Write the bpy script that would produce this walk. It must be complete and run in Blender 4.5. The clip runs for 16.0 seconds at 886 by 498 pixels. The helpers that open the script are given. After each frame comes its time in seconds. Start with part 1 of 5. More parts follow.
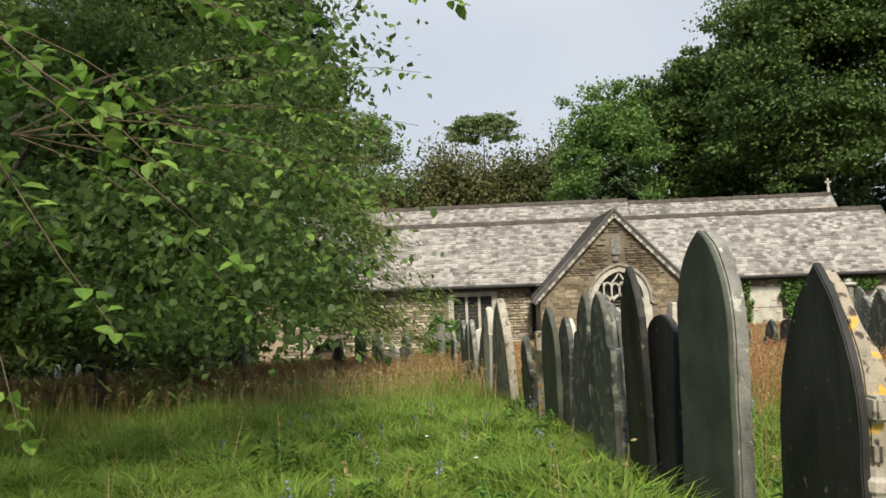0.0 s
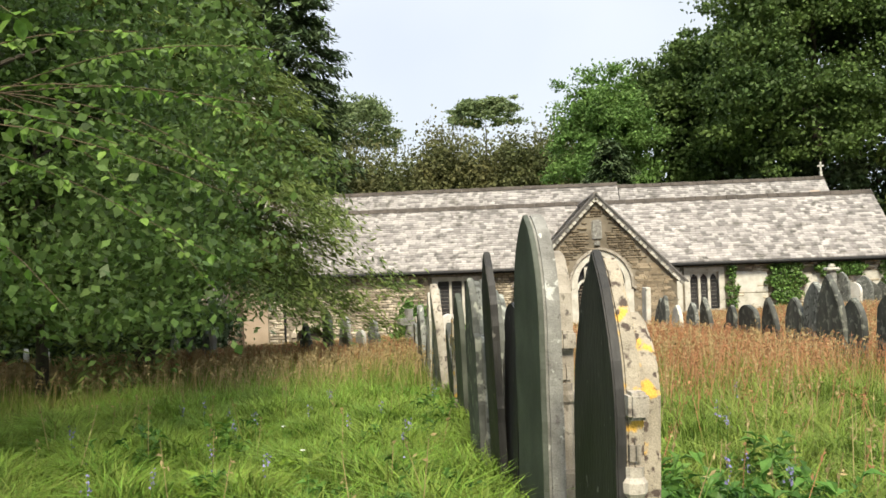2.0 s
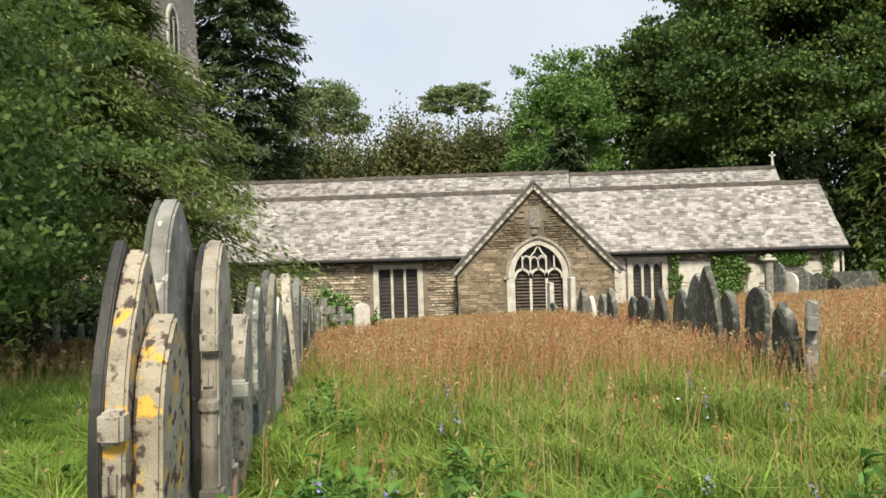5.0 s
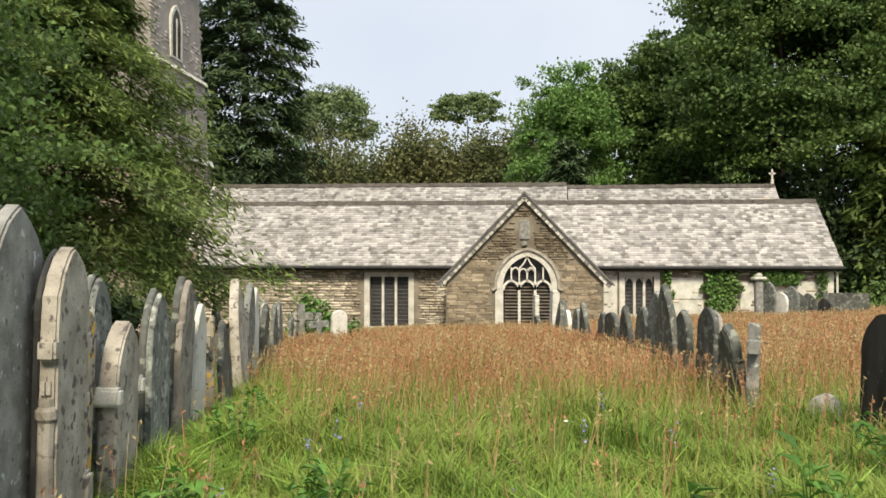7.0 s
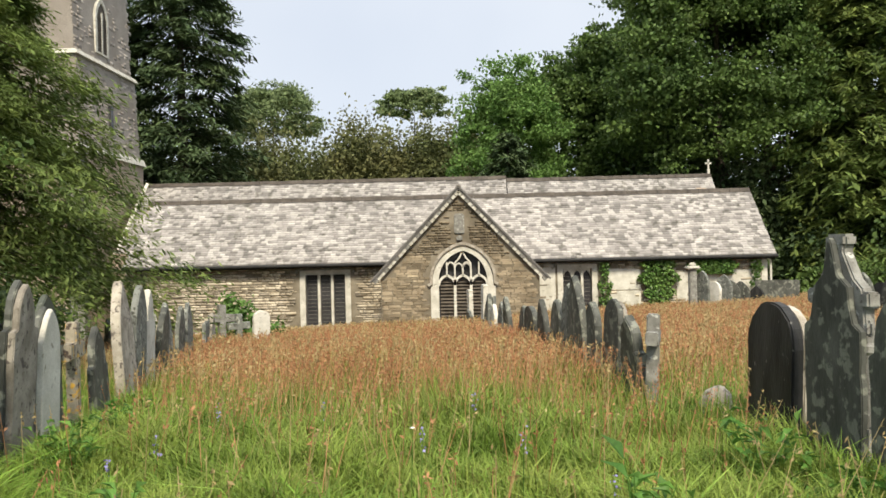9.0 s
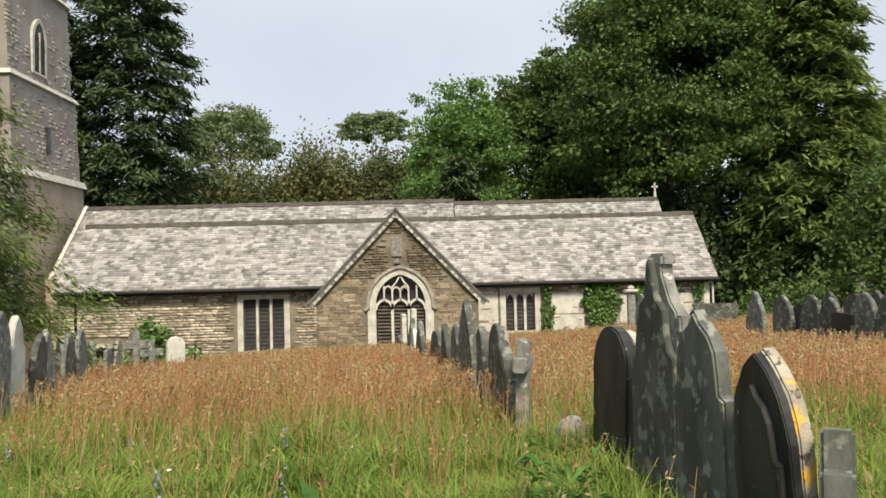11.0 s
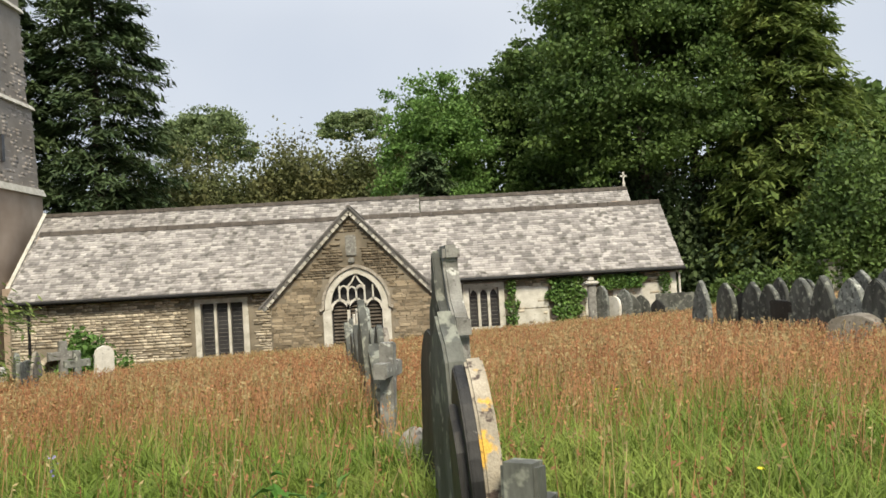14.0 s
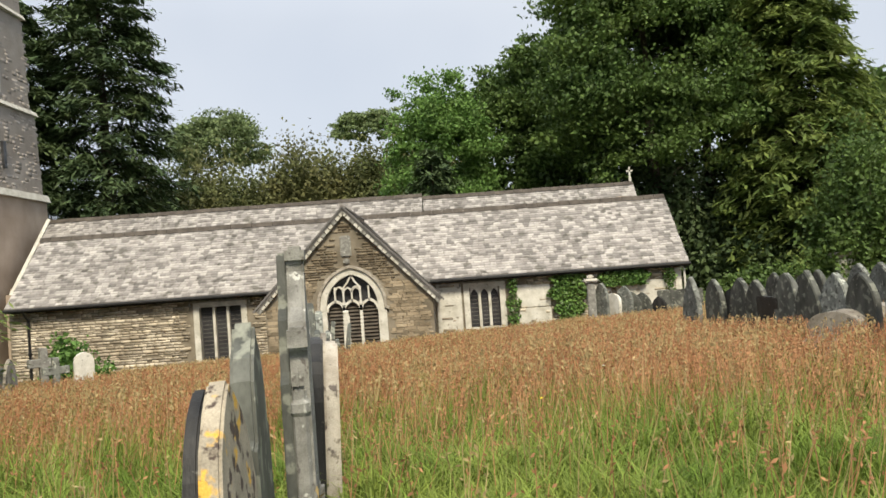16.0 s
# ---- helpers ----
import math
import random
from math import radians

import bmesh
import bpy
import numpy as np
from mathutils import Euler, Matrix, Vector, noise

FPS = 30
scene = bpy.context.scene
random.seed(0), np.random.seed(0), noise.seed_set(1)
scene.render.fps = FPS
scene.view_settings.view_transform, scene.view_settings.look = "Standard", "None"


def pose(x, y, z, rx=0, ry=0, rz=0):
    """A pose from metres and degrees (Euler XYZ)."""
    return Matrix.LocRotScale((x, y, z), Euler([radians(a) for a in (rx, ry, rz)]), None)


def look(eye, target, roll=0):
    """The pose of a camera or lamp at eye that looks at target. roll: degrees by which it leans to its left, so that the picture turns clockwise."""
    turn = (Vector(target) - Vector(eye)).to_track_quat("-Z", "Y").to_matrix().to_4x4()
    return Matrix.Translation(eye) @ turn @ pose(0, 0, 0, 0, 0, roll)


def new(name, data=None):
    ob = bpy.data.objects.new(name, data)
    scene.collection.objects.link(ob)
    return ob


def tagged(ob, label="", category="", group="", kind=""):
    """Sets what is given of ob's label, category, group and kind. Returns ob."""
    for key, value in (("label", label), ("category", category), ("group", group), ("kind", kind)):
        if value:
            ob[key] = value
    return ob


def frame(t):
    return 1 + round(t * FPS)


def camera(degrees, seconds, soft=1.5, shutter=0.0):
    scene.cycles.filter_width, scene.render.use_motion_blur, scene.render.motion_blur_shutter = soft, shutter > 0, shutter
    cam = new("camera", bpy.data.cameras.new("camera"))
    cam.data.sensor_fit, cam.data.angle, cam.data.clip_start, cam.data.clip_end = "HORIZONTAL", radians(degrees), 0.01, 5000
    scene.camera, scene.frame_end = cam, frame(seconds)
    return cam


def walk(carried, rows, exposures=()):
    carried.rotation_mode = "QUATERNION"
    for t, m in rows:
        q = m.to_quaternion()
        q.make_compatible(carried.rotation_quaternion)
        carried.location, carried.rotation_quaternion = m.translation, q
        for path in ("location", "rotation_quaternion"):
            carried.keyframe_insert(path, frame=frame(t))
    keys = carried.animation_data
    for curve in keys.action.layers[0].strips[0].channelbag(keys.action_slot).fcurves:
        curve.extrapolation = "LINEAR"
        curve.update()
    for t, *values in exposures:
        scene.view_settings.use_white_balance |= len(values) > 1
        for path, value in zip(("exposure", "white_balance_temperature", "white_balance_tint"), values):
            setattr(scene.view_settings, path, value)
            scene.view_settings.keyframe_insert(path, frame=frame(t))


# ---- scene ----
cam = camera(56.5, 16.0, 1.6)
PATH = [
    (0, (-0.296, -0.223, 1.433), (-0.427, 1.772, 1.5), -2.2),
    (0.5, (-0.032, -0.179, 1.431), (-0.219, 1.812, 1.446), -1.6),
    (1, (0.218, -0.008, 1.397), (0.048, 1.985, 1.376), -2.1),
    (1.5, (0.463, 0.046, 1.416), (0.345, 2.042, 1.418), -2.5),
    (2, (0.802, 0.067, 1.406), (0.647, 2.06, 1.435), -2.1),
    (2.5, (1.094, 0.034, 1.416), (0.904, 2.025, 1.43), -1.1),
    (3, (1.386, 0.237, 1.393), (1.204, 2.229, 1.426), -1.0),
    (3.5, (1.67, 0.39, 1.398), (1.483, 2.38, 1.455), -2.1),
    (4, (2.003, 0.464, 1.423), (1.831, 2.457, 1.453), -1.4),
    (4.5, (2.307, 0.641, 1.364), (2.183, 2.637, 1.359), -2.0),
    (7, (3.393, 0.867, 1.396), (3.249, 2.862, 1.413), 0.0),
    (7.5, (3.59, 0.969, 1.385), (3.423, 2.962, 1.394), 0.3),
    (8, (3.742, 1.098, 1.368), (3.623, 3.095, 1.329), -0.5),
    (8.5, (3.898, 1.244, 1.372), (3.828, 3.242, 1.352), -1.0),
    (11, (5.278, 1.859, 1.324), (5.319, 3.857, 1.387), -1.4),
    (11.5, (5.497, 1.973, 1.316), (5.547, 3.972, 1.33), -1.2),
    (12, (5.703, 2.108, 1.307), (5.787, 4.106, 1.333), -2.0),
    (12.5, (5.95, 2.177, 1.298), (6.053, 4.173, 1.36), -2.9),
    (13, (6.211, 2.259, 1.302), (6.341, 4.254, 1.335), -2.9),
    (13.5, (6.451, 2.435, 1.269), (6.59, 4.43, 1.264), -2.9),
    (14, (6.655, 2.524, 1.285), (6.71, 4.522, 1.339), -3.2),
    (14.5, (6.888, 2.617, 1.268), (6.795, 4.614, 1.31), -2.8),
    (15, (7.09, 2.79, 1.247), (6.984, 4.786, 1.215), -2.4),
    (15.5, (7.309, 2.888, 1.273), (7.275, 4.888, 1.285), -3.0),
    (16, (7.564, 2.993, 1.25), (7.566, 4.992, 1.305), -4.1),
]
EXPOSURES = [(0, 0.1), (0.6, 0.28), (1.5, 0.5), (3, 0.42), (3.5, 0.28), (4.5, 0.3), (7, 0.34), (8.5, 0.36), (11, 0.22), (13, 0.15), (16, 0.2)]
walk(cam, [(t, look(eye, target, roll)) for t, eye, target, roll in PATH], EXPOSURES)

# ---- world, sun ----
world = bpy.data.worlds.new("world")
scene.world = world
world.use_nodes = True
wn, wl = world.node_tree.nodes, world.node_tree.links
sky = wn.new("ShaderNodeTexSky")
sky.sky_type, sky.sun_disc = "NISHITA", False
sky.sun_elevation, sky.sun_rotation = radians(46), radians(171)
cloud = wn.new("ShaderNodeTexNoise")
cloud.inputs["Scale"].default_value = 1.6
cloud.inputs["Detail"].default_value = 4
ramp = wn.new("ShaderNodeValToRGB")
ramp.color_ramp.elements[0].color, ramp.color_ramp.elements[0].position = (5.9, 6.5, 7.5, 1), 0.35
ramp.color_ramp.elements[1].color, ramp.color_ramp.elements[1].position = (7.6, 8.0, 8.6, 1), 0.7
veil = wn.new("ShaderNodeMix")
veil.data_type = "RGBA"
veil.inputs["Factor"].default_value = 0.88
wl.new(cloud.outputs["Fac"], ramp.inputs["Fac"])
wl.new(sky.outputs["Color"], veil.inputs["A"])
wl.new(ramp.outputs["Color"], veil.inputs["B"])
back = wn["Background"]
back.inputs["Strength"].default_value = 0.094
coord, split, lift, bright = wn.new("ShaderNodeTexCoord"), wn.new("ShaderNodeSeparateXYZ"), wn.new("ShaderNodeMapRange"), wn.new("ShaderNodeVectorMath")
lift.inputs["From Min"].default_value, lift.inputs["From Max"].default_value = 0.3, 1.0
lift.inputs["To Min"].default_value, lift.inputs["To Max"].default_value = 1.0, 1.9
bright.operation = "SCALE"
wl.new(coord.outputs["Generated"], split.inputs["Vector"])
wl.new(split.outputs["Z"], lift.inputs["Value"])
wl.new(veil.outputs["Result"], bright.inputs[0])
wl.new(lift.outputs["Result"], bright.inputs["Scale"])
wl.new(bright.outputs["Vector"], back.inputs["Color"])
sun_data = bpy.data.lights.new("sun", "SUN")
sun_data.energy, sun_data.angle, sun_data.color = 4.5, radians(14), (1.0, 0.9, 0.7)
sun = new("sun", sun_data)
sun.matrix_world = look((3, -20, 21), (0, 0, 0))


# ---- materials ----
def material(name, c1, c2, scale=4.0, rough=0.85, bump=0.3, spots=None, island=0.0, obj=0.0, translucent=0.0, metal=0.0, stretch=(1, 1, 1), spot_scale=9.0, spot_cut=0.6, fine=60.0):
    m = bpy.data.materials.new(name)
    m.use_nodes = True
    n, l = m.node_tree.nodes, m.node_tree.links
    p = n["Principled BSDF"]
    p.inputs["Roughness"].default_value, p.inputs["Metallic"].default_value = rough, metal
    p.inputs["Specular IOR Level"].default_value = 0.25
    geo, mapping = n.new("ShaderNodeNewGeometry"), n.new("ShaderNodeMapping")
    mapping.inputs["Scale"].default_value = stretch
    l.new(geo.outputs["Position"], mapping.inputs["Vector"])
    big = n.new("ShaderNodeTexNoise")
    big.inputs["Scale"].default_value, big.inputs["Detail"].default_value = scale, 6
    l.new(mapping.outputs["Vector"], big.inputs["Vector"])
    r = n.new("ShaderNodeValToRGB")
    r.color_ramp.elements[0].position, r.color_ramp.elements[1].position = 0.33, 0.68
    r.color_ramp.elements[0].color, r.color_ramp.elements[1].color = (*c1, 1), (*c2, 1)
    l.new(big.outputs["Fac"], r.inputs["Fac"])
    colour = r.outputs["Color"]
    grain = n.new("ShaderNodeTexNoise")
    grain.inputs["Scale"].default_value, grain.inputs["Detail"].default_value = fine, 3
    l.new(mapping.outputs["Vector"], grain.inputs["Vector"])
    if spots:
        for k, spot in enumerate(spots):
            sp = n.new("ShaderNodeTexNoise")
            sp.inputs["Scale"].default_value, sp.inputs["Detail"].default_value = spot_scale * (1 + 0.7 * k), 4
            shift = n.new("ShaderNodeMapping")
            shift.inputs["Location"].default_value = (7.3 * k + 1.1, 3.1 * k, 5.7)
            l.new(geo.outputs["Position"], shift.inputs["Vector"])
            l.new(shift.outputs["Vector"], sp.inputs["Vector"])
            cut = n.new("ShaderNodeValToRGB")
            cut.color_ramp.elements[0].position, cut.color_ramp.elements[1].position = spot_cut - 0.03, spot_cut + 0.03
            l.new(sp.outputs["Fac"], cut.inputs["Fac"])
            mix = n.new("ShaderNodeMix")
            mix.data_type = "RGBA"
            l.new(cut.outputs["Color"], mix.inputs["Factor"])
            l.new(colour, mix.inputs["A"])
            mix.inputs["B"].default_value = (*spot, 1)
            colour = mix.outputs["Result"]
    vary = []
    if island:
        vary.append((geo.outputs["Random Per Island"], island))
    if obj:
        vary.append((n.new("ShaderNodeObjectInfo").outputs["Random"], obj))
    vary.append((grain.outputs["Fac"], 0.35))
    for source, amount in vary:
        mr = n.new("ShaderNodeMapRange")
        mr.inputs["To Min"].default_value, mr.inputs["To Max"].default_value = 1 - amount, 1 + amount
        l.new(source, mr.inputs["Value"])
        mul = n.new("ShaderNodeVectorMath")
        mul.operation = "SCALE"
        l.new(colour, mul.inputs[0])
        l.new(mr.outputs["Result"], mul.inputs["Scale"])
        colour = mul.outputs["Vector"]
    l.new(colour, p.inputs["Base Color"])
    if bump:
        b = n.new("ShaderNodeBump")
        b.inputs["Strength"].default_value, b.inputs["Distance"].default_value = bump, 0.006
        l.new(grain.outputs["Fac"], b.inputs["Height"])
        l.new(b.outputs["Normal"], p.inputs["Normal"])
    if translucent:
        tr, ms = n.new("ShaderNodeBsdfTranslucent"), n.new("ShaderNodeMixShader")
        ms.inputs["Fac"].default_value = translucent
        l.new(colour, tr.inputs["Color"])
        l.new(p.outputs["BSDF"], ms.inputs[1])
        l.new(tr.outputs["BSDF"], ms.inputs[2])
        l.new(ms.outputs["Shader"], n["Material Output"].inputs["Surface"])
    return m


SLATE_DARK = material("slate_dark", (0.045, 0.047, 0.041), (0.11, 0.113, 0.098), 5, 0.65, 0.4, spots=[(0.19, 0.195, 0.16)], spot_cut=0.58, stretch=(1, 1, 0.4), obj=0.3)
SLATE_BLACK = material("slate_black", (0.012, 0.012, 0.012), (0.045, 0.043, 0.04), 6, 0.55, 0.5, spots=[(0.2, 0.19, 0.17)], spot_scale=16, spot_cut=0.7, stretch=(1, 1, 0.25))
SLATE_GREEN = material("slate_green", (0.055, 0.062, 0.048), (0.095, 0.105, 0.082), 4, 0.65, 0.3, spots=[(0.15, 0.155, 0.13)], spot_cut=0.72)
SLATE_GREY = material("slate_grey", (0.12, 0.125, 0.11), (0.24, 0.25, 0.225), 5, 0.75, 0.4, spots=[(0.36, 0.37, 0.32), (0.07, 0.07, 0.06)], spot_cut=0.6, obj=0.25)
GRANITE = material("granite", (0.2, 0.175, 0.14), (0.39, 0.355, 0.3), 5, 0.9, 0.6, obj=0.25, spots=[(0.1, 0.085, 0.075), (0.17, 0.15, 0.12)], spot_scale=12, spot_cut=0.63, fine=120)
GRANITE_GREY = material("granite_grey", (0.15, 0.145, 0.13), (0.28, 0.275, 0.25), 8, 0.9, 0.6, spots=[(0.47, 0.47, 0.43), (0.12, 0.11, 0.1)], spot_scale=14, spot_cut=0.65, fine=120)
LICHEN = material("lichen_granite", (0.25, 0.22, 0.17), (0.4, 0.35, 0.27), 7, 0.9, 0.6, spots=[(0.6, 0.36, 0.07), (0.08, 0.06, 0.05)], spot_scale=9, spot_cut=0.58, fine=120)
PALE_STONE = material("pale_stone", (0.42, 0.4, 0.34), (0.6, 0.58, 0.52), 3, 0.9, 0.4, spots=[(0.27, 0.25, 0.2)], spot_cut=0.66)
WHITE_STONE = material("white_stone", (0.48, 0.46, 0.4), (0.64, 0.62, 0.56), 4, 0.85, 0.3, spots=[(0.32, 0.3, 0.25)], spot_cut=0.68)
MORTAR = material("mortar", (0.13, 0.11, 0.08), (0.27, 0.235, 0.18), 1.5, 0.95, 0.6)
RUBBLE = material("rubble", (0.3, 0.255, 0.19), (0.53, 0.47, 0.375), 1.4, 0.9, 0.6, island=0.42, obj=0.0, fine=25)
RUBBLE_GABLE = material("rubble_gable", (0.19, 0.15, 0.1), (0.35, 0.29, 0.205), 1.3, 0.9, 0.6, obj=0.4, island=0.35, fine=25)
RUBBLE_TOWER = material("rubble_tower", (0.24, 0.21, 0.18), (0.36, 0.325, 0.29), 0.6, 0.9, 0.6, island=0.3, fine=25)
RENDERED = material("rendered_wall", (0.3, 0.235, 0.18), (0.42, 0.34, 0.27), 0.7, 0.95, 0.3)
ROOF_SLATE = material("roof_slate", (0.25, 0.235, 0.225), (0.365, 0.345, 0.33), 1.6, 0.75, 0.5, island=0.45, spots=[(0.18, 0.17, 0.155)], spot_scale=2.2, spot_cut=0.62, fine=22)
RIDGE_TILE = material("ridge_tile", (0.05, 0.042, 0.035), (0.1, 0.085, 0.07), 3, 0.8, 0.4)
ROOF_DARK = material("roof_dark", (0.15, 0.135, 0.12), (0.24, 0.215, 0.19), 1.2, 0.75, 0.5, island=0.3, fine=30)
LEAD = material("lead", (0.1, 0.095, 0.09), (0.17, 0.16, 0.15), 3, 0.6, 0.3)
IRON = material("black_iron", (0.012, 0.012, 0.012), (0.025, 0.024, 0.023), 8, 0.5, 0.2)
GLASS = material("leaded_glass", (0.03, 0.03, 0.032), (0.06, 0.06, 0.062), 2, 0.18, 0.1)
LOUVRE = material("louvre_slate", (0.06, 0.052, 0.042), (0.12, 0.1, 0.08), 4, 0.8, 0.3)
BARK = material("bark", (0.05, 0.04, 0.03), (0.11, 0.09, 0.07), 6, 0.95, 0.9, stretch=(1, 1, 0.3))
TWIG = material("twig", (0.09, 0.065, 0.04), (0.15, 0.11, 0.07), 12, 0.9, 0.3)
SOIL = material("soil_and_thatch", (0.07, 0.1, 0.025), (0.13, 0.145, 0.05), 0.8, 1.0, 0.8, fine=18)
L_BEECH = material("beech_leaf", (0.07, 0.125, 0.03), (0.135, 0.205, 0.058), 1.2, 0.38, 0, island=0.55, translucent=0.45)
L_NEAR = material("near_leaf", (0.1, 0.2, 0.03), (0.22, 0.34, 0.07), 2.5, 0.45, 0, island=0.4, translucent=0.45)
L_CONIFER = material("conifer_needles", (0.088, 0.138, 0.038), (0.2, 0.25, 0.067), 0.9, 0.65, 0, island=0.45, translucent=0.38)
L_CEDAR = material("dark_needles", (0.042, 0.072, 0.03), (0.09, 0.125, 0.05), 0.5, 0.7, 0, island=0.45, translucent=0.15)
L_OAK = material("woodland_leaf", (0.06, 0.105, 0.028), (0.12, 0.18, 0.045), 0.3, 0.6, 0, island=0.45, translucent=0.3)
L_ASH = material("ash_leaf", (0.1, 0.19, 0.045), (0.17, 0.28, 0.075), 0.5, 0.6, 0, island=0.4, translucent=0.35)
L_FAR = material("far_leaf", (0.13, 0.18, 0.07), (0.2, 0.25, 0.12), 0.4, 0.7, 0, island=0.35, translucent=0.3)
L_SCRUB = material("scrub_leaf", (0.085, 0.105, 0.038), (0.155, 0.15, 0.06), 0.25, 0.7, 0, island=0.4, translucent=0.25)
L_IVY = material("ivy_leaf", (0.07, 0.15, 0.035), (0.16, 0.26, 0.07), 1.5, 0.4, 0, island=0.5, translucent=0.2)
GRASS = material("grass", (0.13, 0.21, 0.03), (0.25, 0.31, 0.065), 0.7, 0.6, 0, island=0.4, translucent=0.35)
GRASS_LUSH = material("grass_lush", (0.14, 0.275, 0.035), (0.29, 0.41, 0.075), 0.9, 0.55, 0, island=0.4, translucent=0.4)
GRASS_DRY = material("grass_dry", (0.22, 0.2, 0.07), (0.36, 0.29, 0.12), 0.6, 0.8, 0, island=0.35, translucent=0.35)
SEED_RED = material("seed_heads_red", (0.33, 0.15, 0.075), (0.46, 0.25, 0.13), 0.5, 0.8, 0, island=0.4, translucent=0.35)
SEED_TAN = material("seed_heads_tan", (0.34, 0.25, 0.11), (0.46, 0.36, 0.19), 0.6, 0.8, 0, island=0.3, translucent=0.35)
WEED = material("weed_leaf", (0.06, 0.15, 0.025), (0.14, 0.26, 0.05), 2, 0.5, 0, island=0.35, translucent=0.35)
DOCK = material("dock_leaf", (0.16, 0.28, 0.035), (0.28, 0.38, 0.06), 2, 0.5, 0, island=0.25, translucent=0.4)
PETAL_BLUE = material("blue_petal", (0.16, 0.15, 0.3), (0.26, 0.24, 0.42), 4, 0.6, 0, island=0.3)
PETAL_WHITE = material("white_petal", (0.7, 0.7, 0.62), (0.8, 0.8, 0.74), 4, 0.6, 0)
PETAL_YELLOW = material("yellow_petal", (0.75, 0.6, 0.03), (0.85, 0.7, 0.05), 4, 0.6, 0)


# ---- mesh helpers ----
def thing(name, at, label, category, group="", kind="", rz=0.0):
    e = new(name)
    e.matrix_world = pose(*at, 0, 0, rz)
    return tagged(e, label, category, group, kind)


def part(name, bm, mat, parent=None, label=""):
    me = bpy.data.meshes.new(name)
    bm.to_mesh(me)
    bm.free()
    me.materials.append(mat)
    ob = new(name, me)
    if parent:
        ob.parent = parent
    return tagged(ob, label)


def soup(name, verts, faces, mat, parent=None, label=""):
    me = bpy.data.meshes.new(name)
    verts = np.asarray(verts, np.float32)
    faces = np.asarray(faces, np.int32)
    k = faces.shape[1]
    me.vertices.add(len(verts))
    me.vertices.foreach_set("co", verts.ravel())
    me.loops.add(faces.size)
    me.loops.foreach_set("vertex_index", faces.ravel())
    me.polygons.add(len(faces))
    me.polygons.foreach_set("loop_start", np.arange(0, faces.size, k, dtype=np.int32))
    me.update(calc_edges=True)
    me.materials.append(mat)
    ob = new(name, me)
    if parent:
        ob.parent = parent
    return tagged(ob, label)


def add_box(bm, x0, x1, y0, y1, z0, z1):
    v = [bm.verts.new((x, y, z)) for x in (x0, x1) for y in (y0, y1) for z in (z0, z1)]
    for f in ((0, 1, 3, 2), (4, 6, 7, 5), (0, 4, 5, 1), (2, 3, 7, 6), (0, 2, 6, 4), (1, 5, 7, 3)):
        bm.faces.new([v[i] for i in f])


def box(x0, x1, y0, y1, z0, z1, bevel=0.0):
    bm = bmesh.new()
    add_box(bm, x0, x1, y0, y1, z0, z1)
    if bevel:
        bmesh.ops.bevel(bm, geom=bm.edges[:], offset=bevel, segments=2, affect="EDGES")
    return bm


def tube(bm, pts, radii, sides=7):
    rings = []
    for i, p in enumerate(pts):
        p = Vector(p)
        d = (Vector(pts[min(i + 1, len(pts) - 1)]) - Vector(pts[max(i - 1, 0)])).normalized()
        a = d.cross(Vector((0.3, 0.9, 0.2))).normalized()
        b = d.cross(a)
        rings.append([bm.verts.new(p + radii[i] * (math.cos(k * math.tau / sides) * a + math.sin(k * math.tau / sides) * b)) for k in range(sides)])
    for r0, r1 in zip(rings, rings[1:]):
        for k in range(sides):
            bm.faces.new((r0[k], r0[(k + 1) % sides], r1[(k + 1) % sides], r1[k]))
    bm.faces.new(rings[0][::-1])
    bm.faces.new(rings[-1])


def bar(bm, pts, y0, y1, w):
    """A square bar that follows points (x, z) in an upright plane."""
    rings = []
    for i, (x, z) in enumerate(pts):
        a, b = pts[max(i - 1, 0)], pts[min(i + 1, len(pts) - 1)]
        dx, dz = b[0] - a[0], b[1] - a[1]
        k = w / 2 / math.hypot(dx, dz)
        rings.append([bm.verts.new(c) for c in ((x - dz * k, y0, z + dx * k), (x + dz * k, y0, z - dx * k), (x + dz * k, y1, z - dx * k), (x - dz * k, y1, z + dx * k))])
    for r0, r1 in zip(rings, rings[1:]):
        for k in range(4):
            bm.faces.new((r0[k], r0[(k + 1) % 4], r1[(k + 1) % 4], r1[k]))
    bm.faces.new(rings[0][::-1])
    bm.faces.new(rings[-1])


def pointed(x0, x1, z, rise, n=8):
    """Points of a two-centred arch from (x0, z) over the top to (x1, z)."""
    h = (x1 - x0) / 2
    r = (h * h + rise * rise) / (2 * h)
    top = math.asin(min(1, rise / r))
    left = [(x0 + r - r * math.cos(top * i / n), z + r * math.sin(top * i / n)) for i in range(n + 1)]
    return left + [(x0 + x1 - x, zz) for x, zz in left[-2::-1]]


def plate(outer, holes, y0, y1):
    """An upright slab in x and z with holes through it."""
    bm = bmesh.new()
    edges = []
    for loop in (outer, *holes):
        vs = [bm.verts.new((x, y0, z)) for x, z in loop]
        edges += [bm.edges.new((vs[i], vs[(i + 1) % len(vs)])) for i in range(len(vs))]
    bmesh.ops.triangle_fill(bm, use_beauty=True, use_dissolve=False, edges=edges)
    ext = bmesh.ops.extrude_face_region(bm, geom=bm.faces[:])
    bmesh.ops.translate(bm, vec=(0, y1 - y0, 0), verts=[v for v in ext["geom"] if isinstance(v, bmesh.types.BMVert)])
    bmesh.ops.recalc_face_normals(bm, faces=bm.faces[:])
    return bm


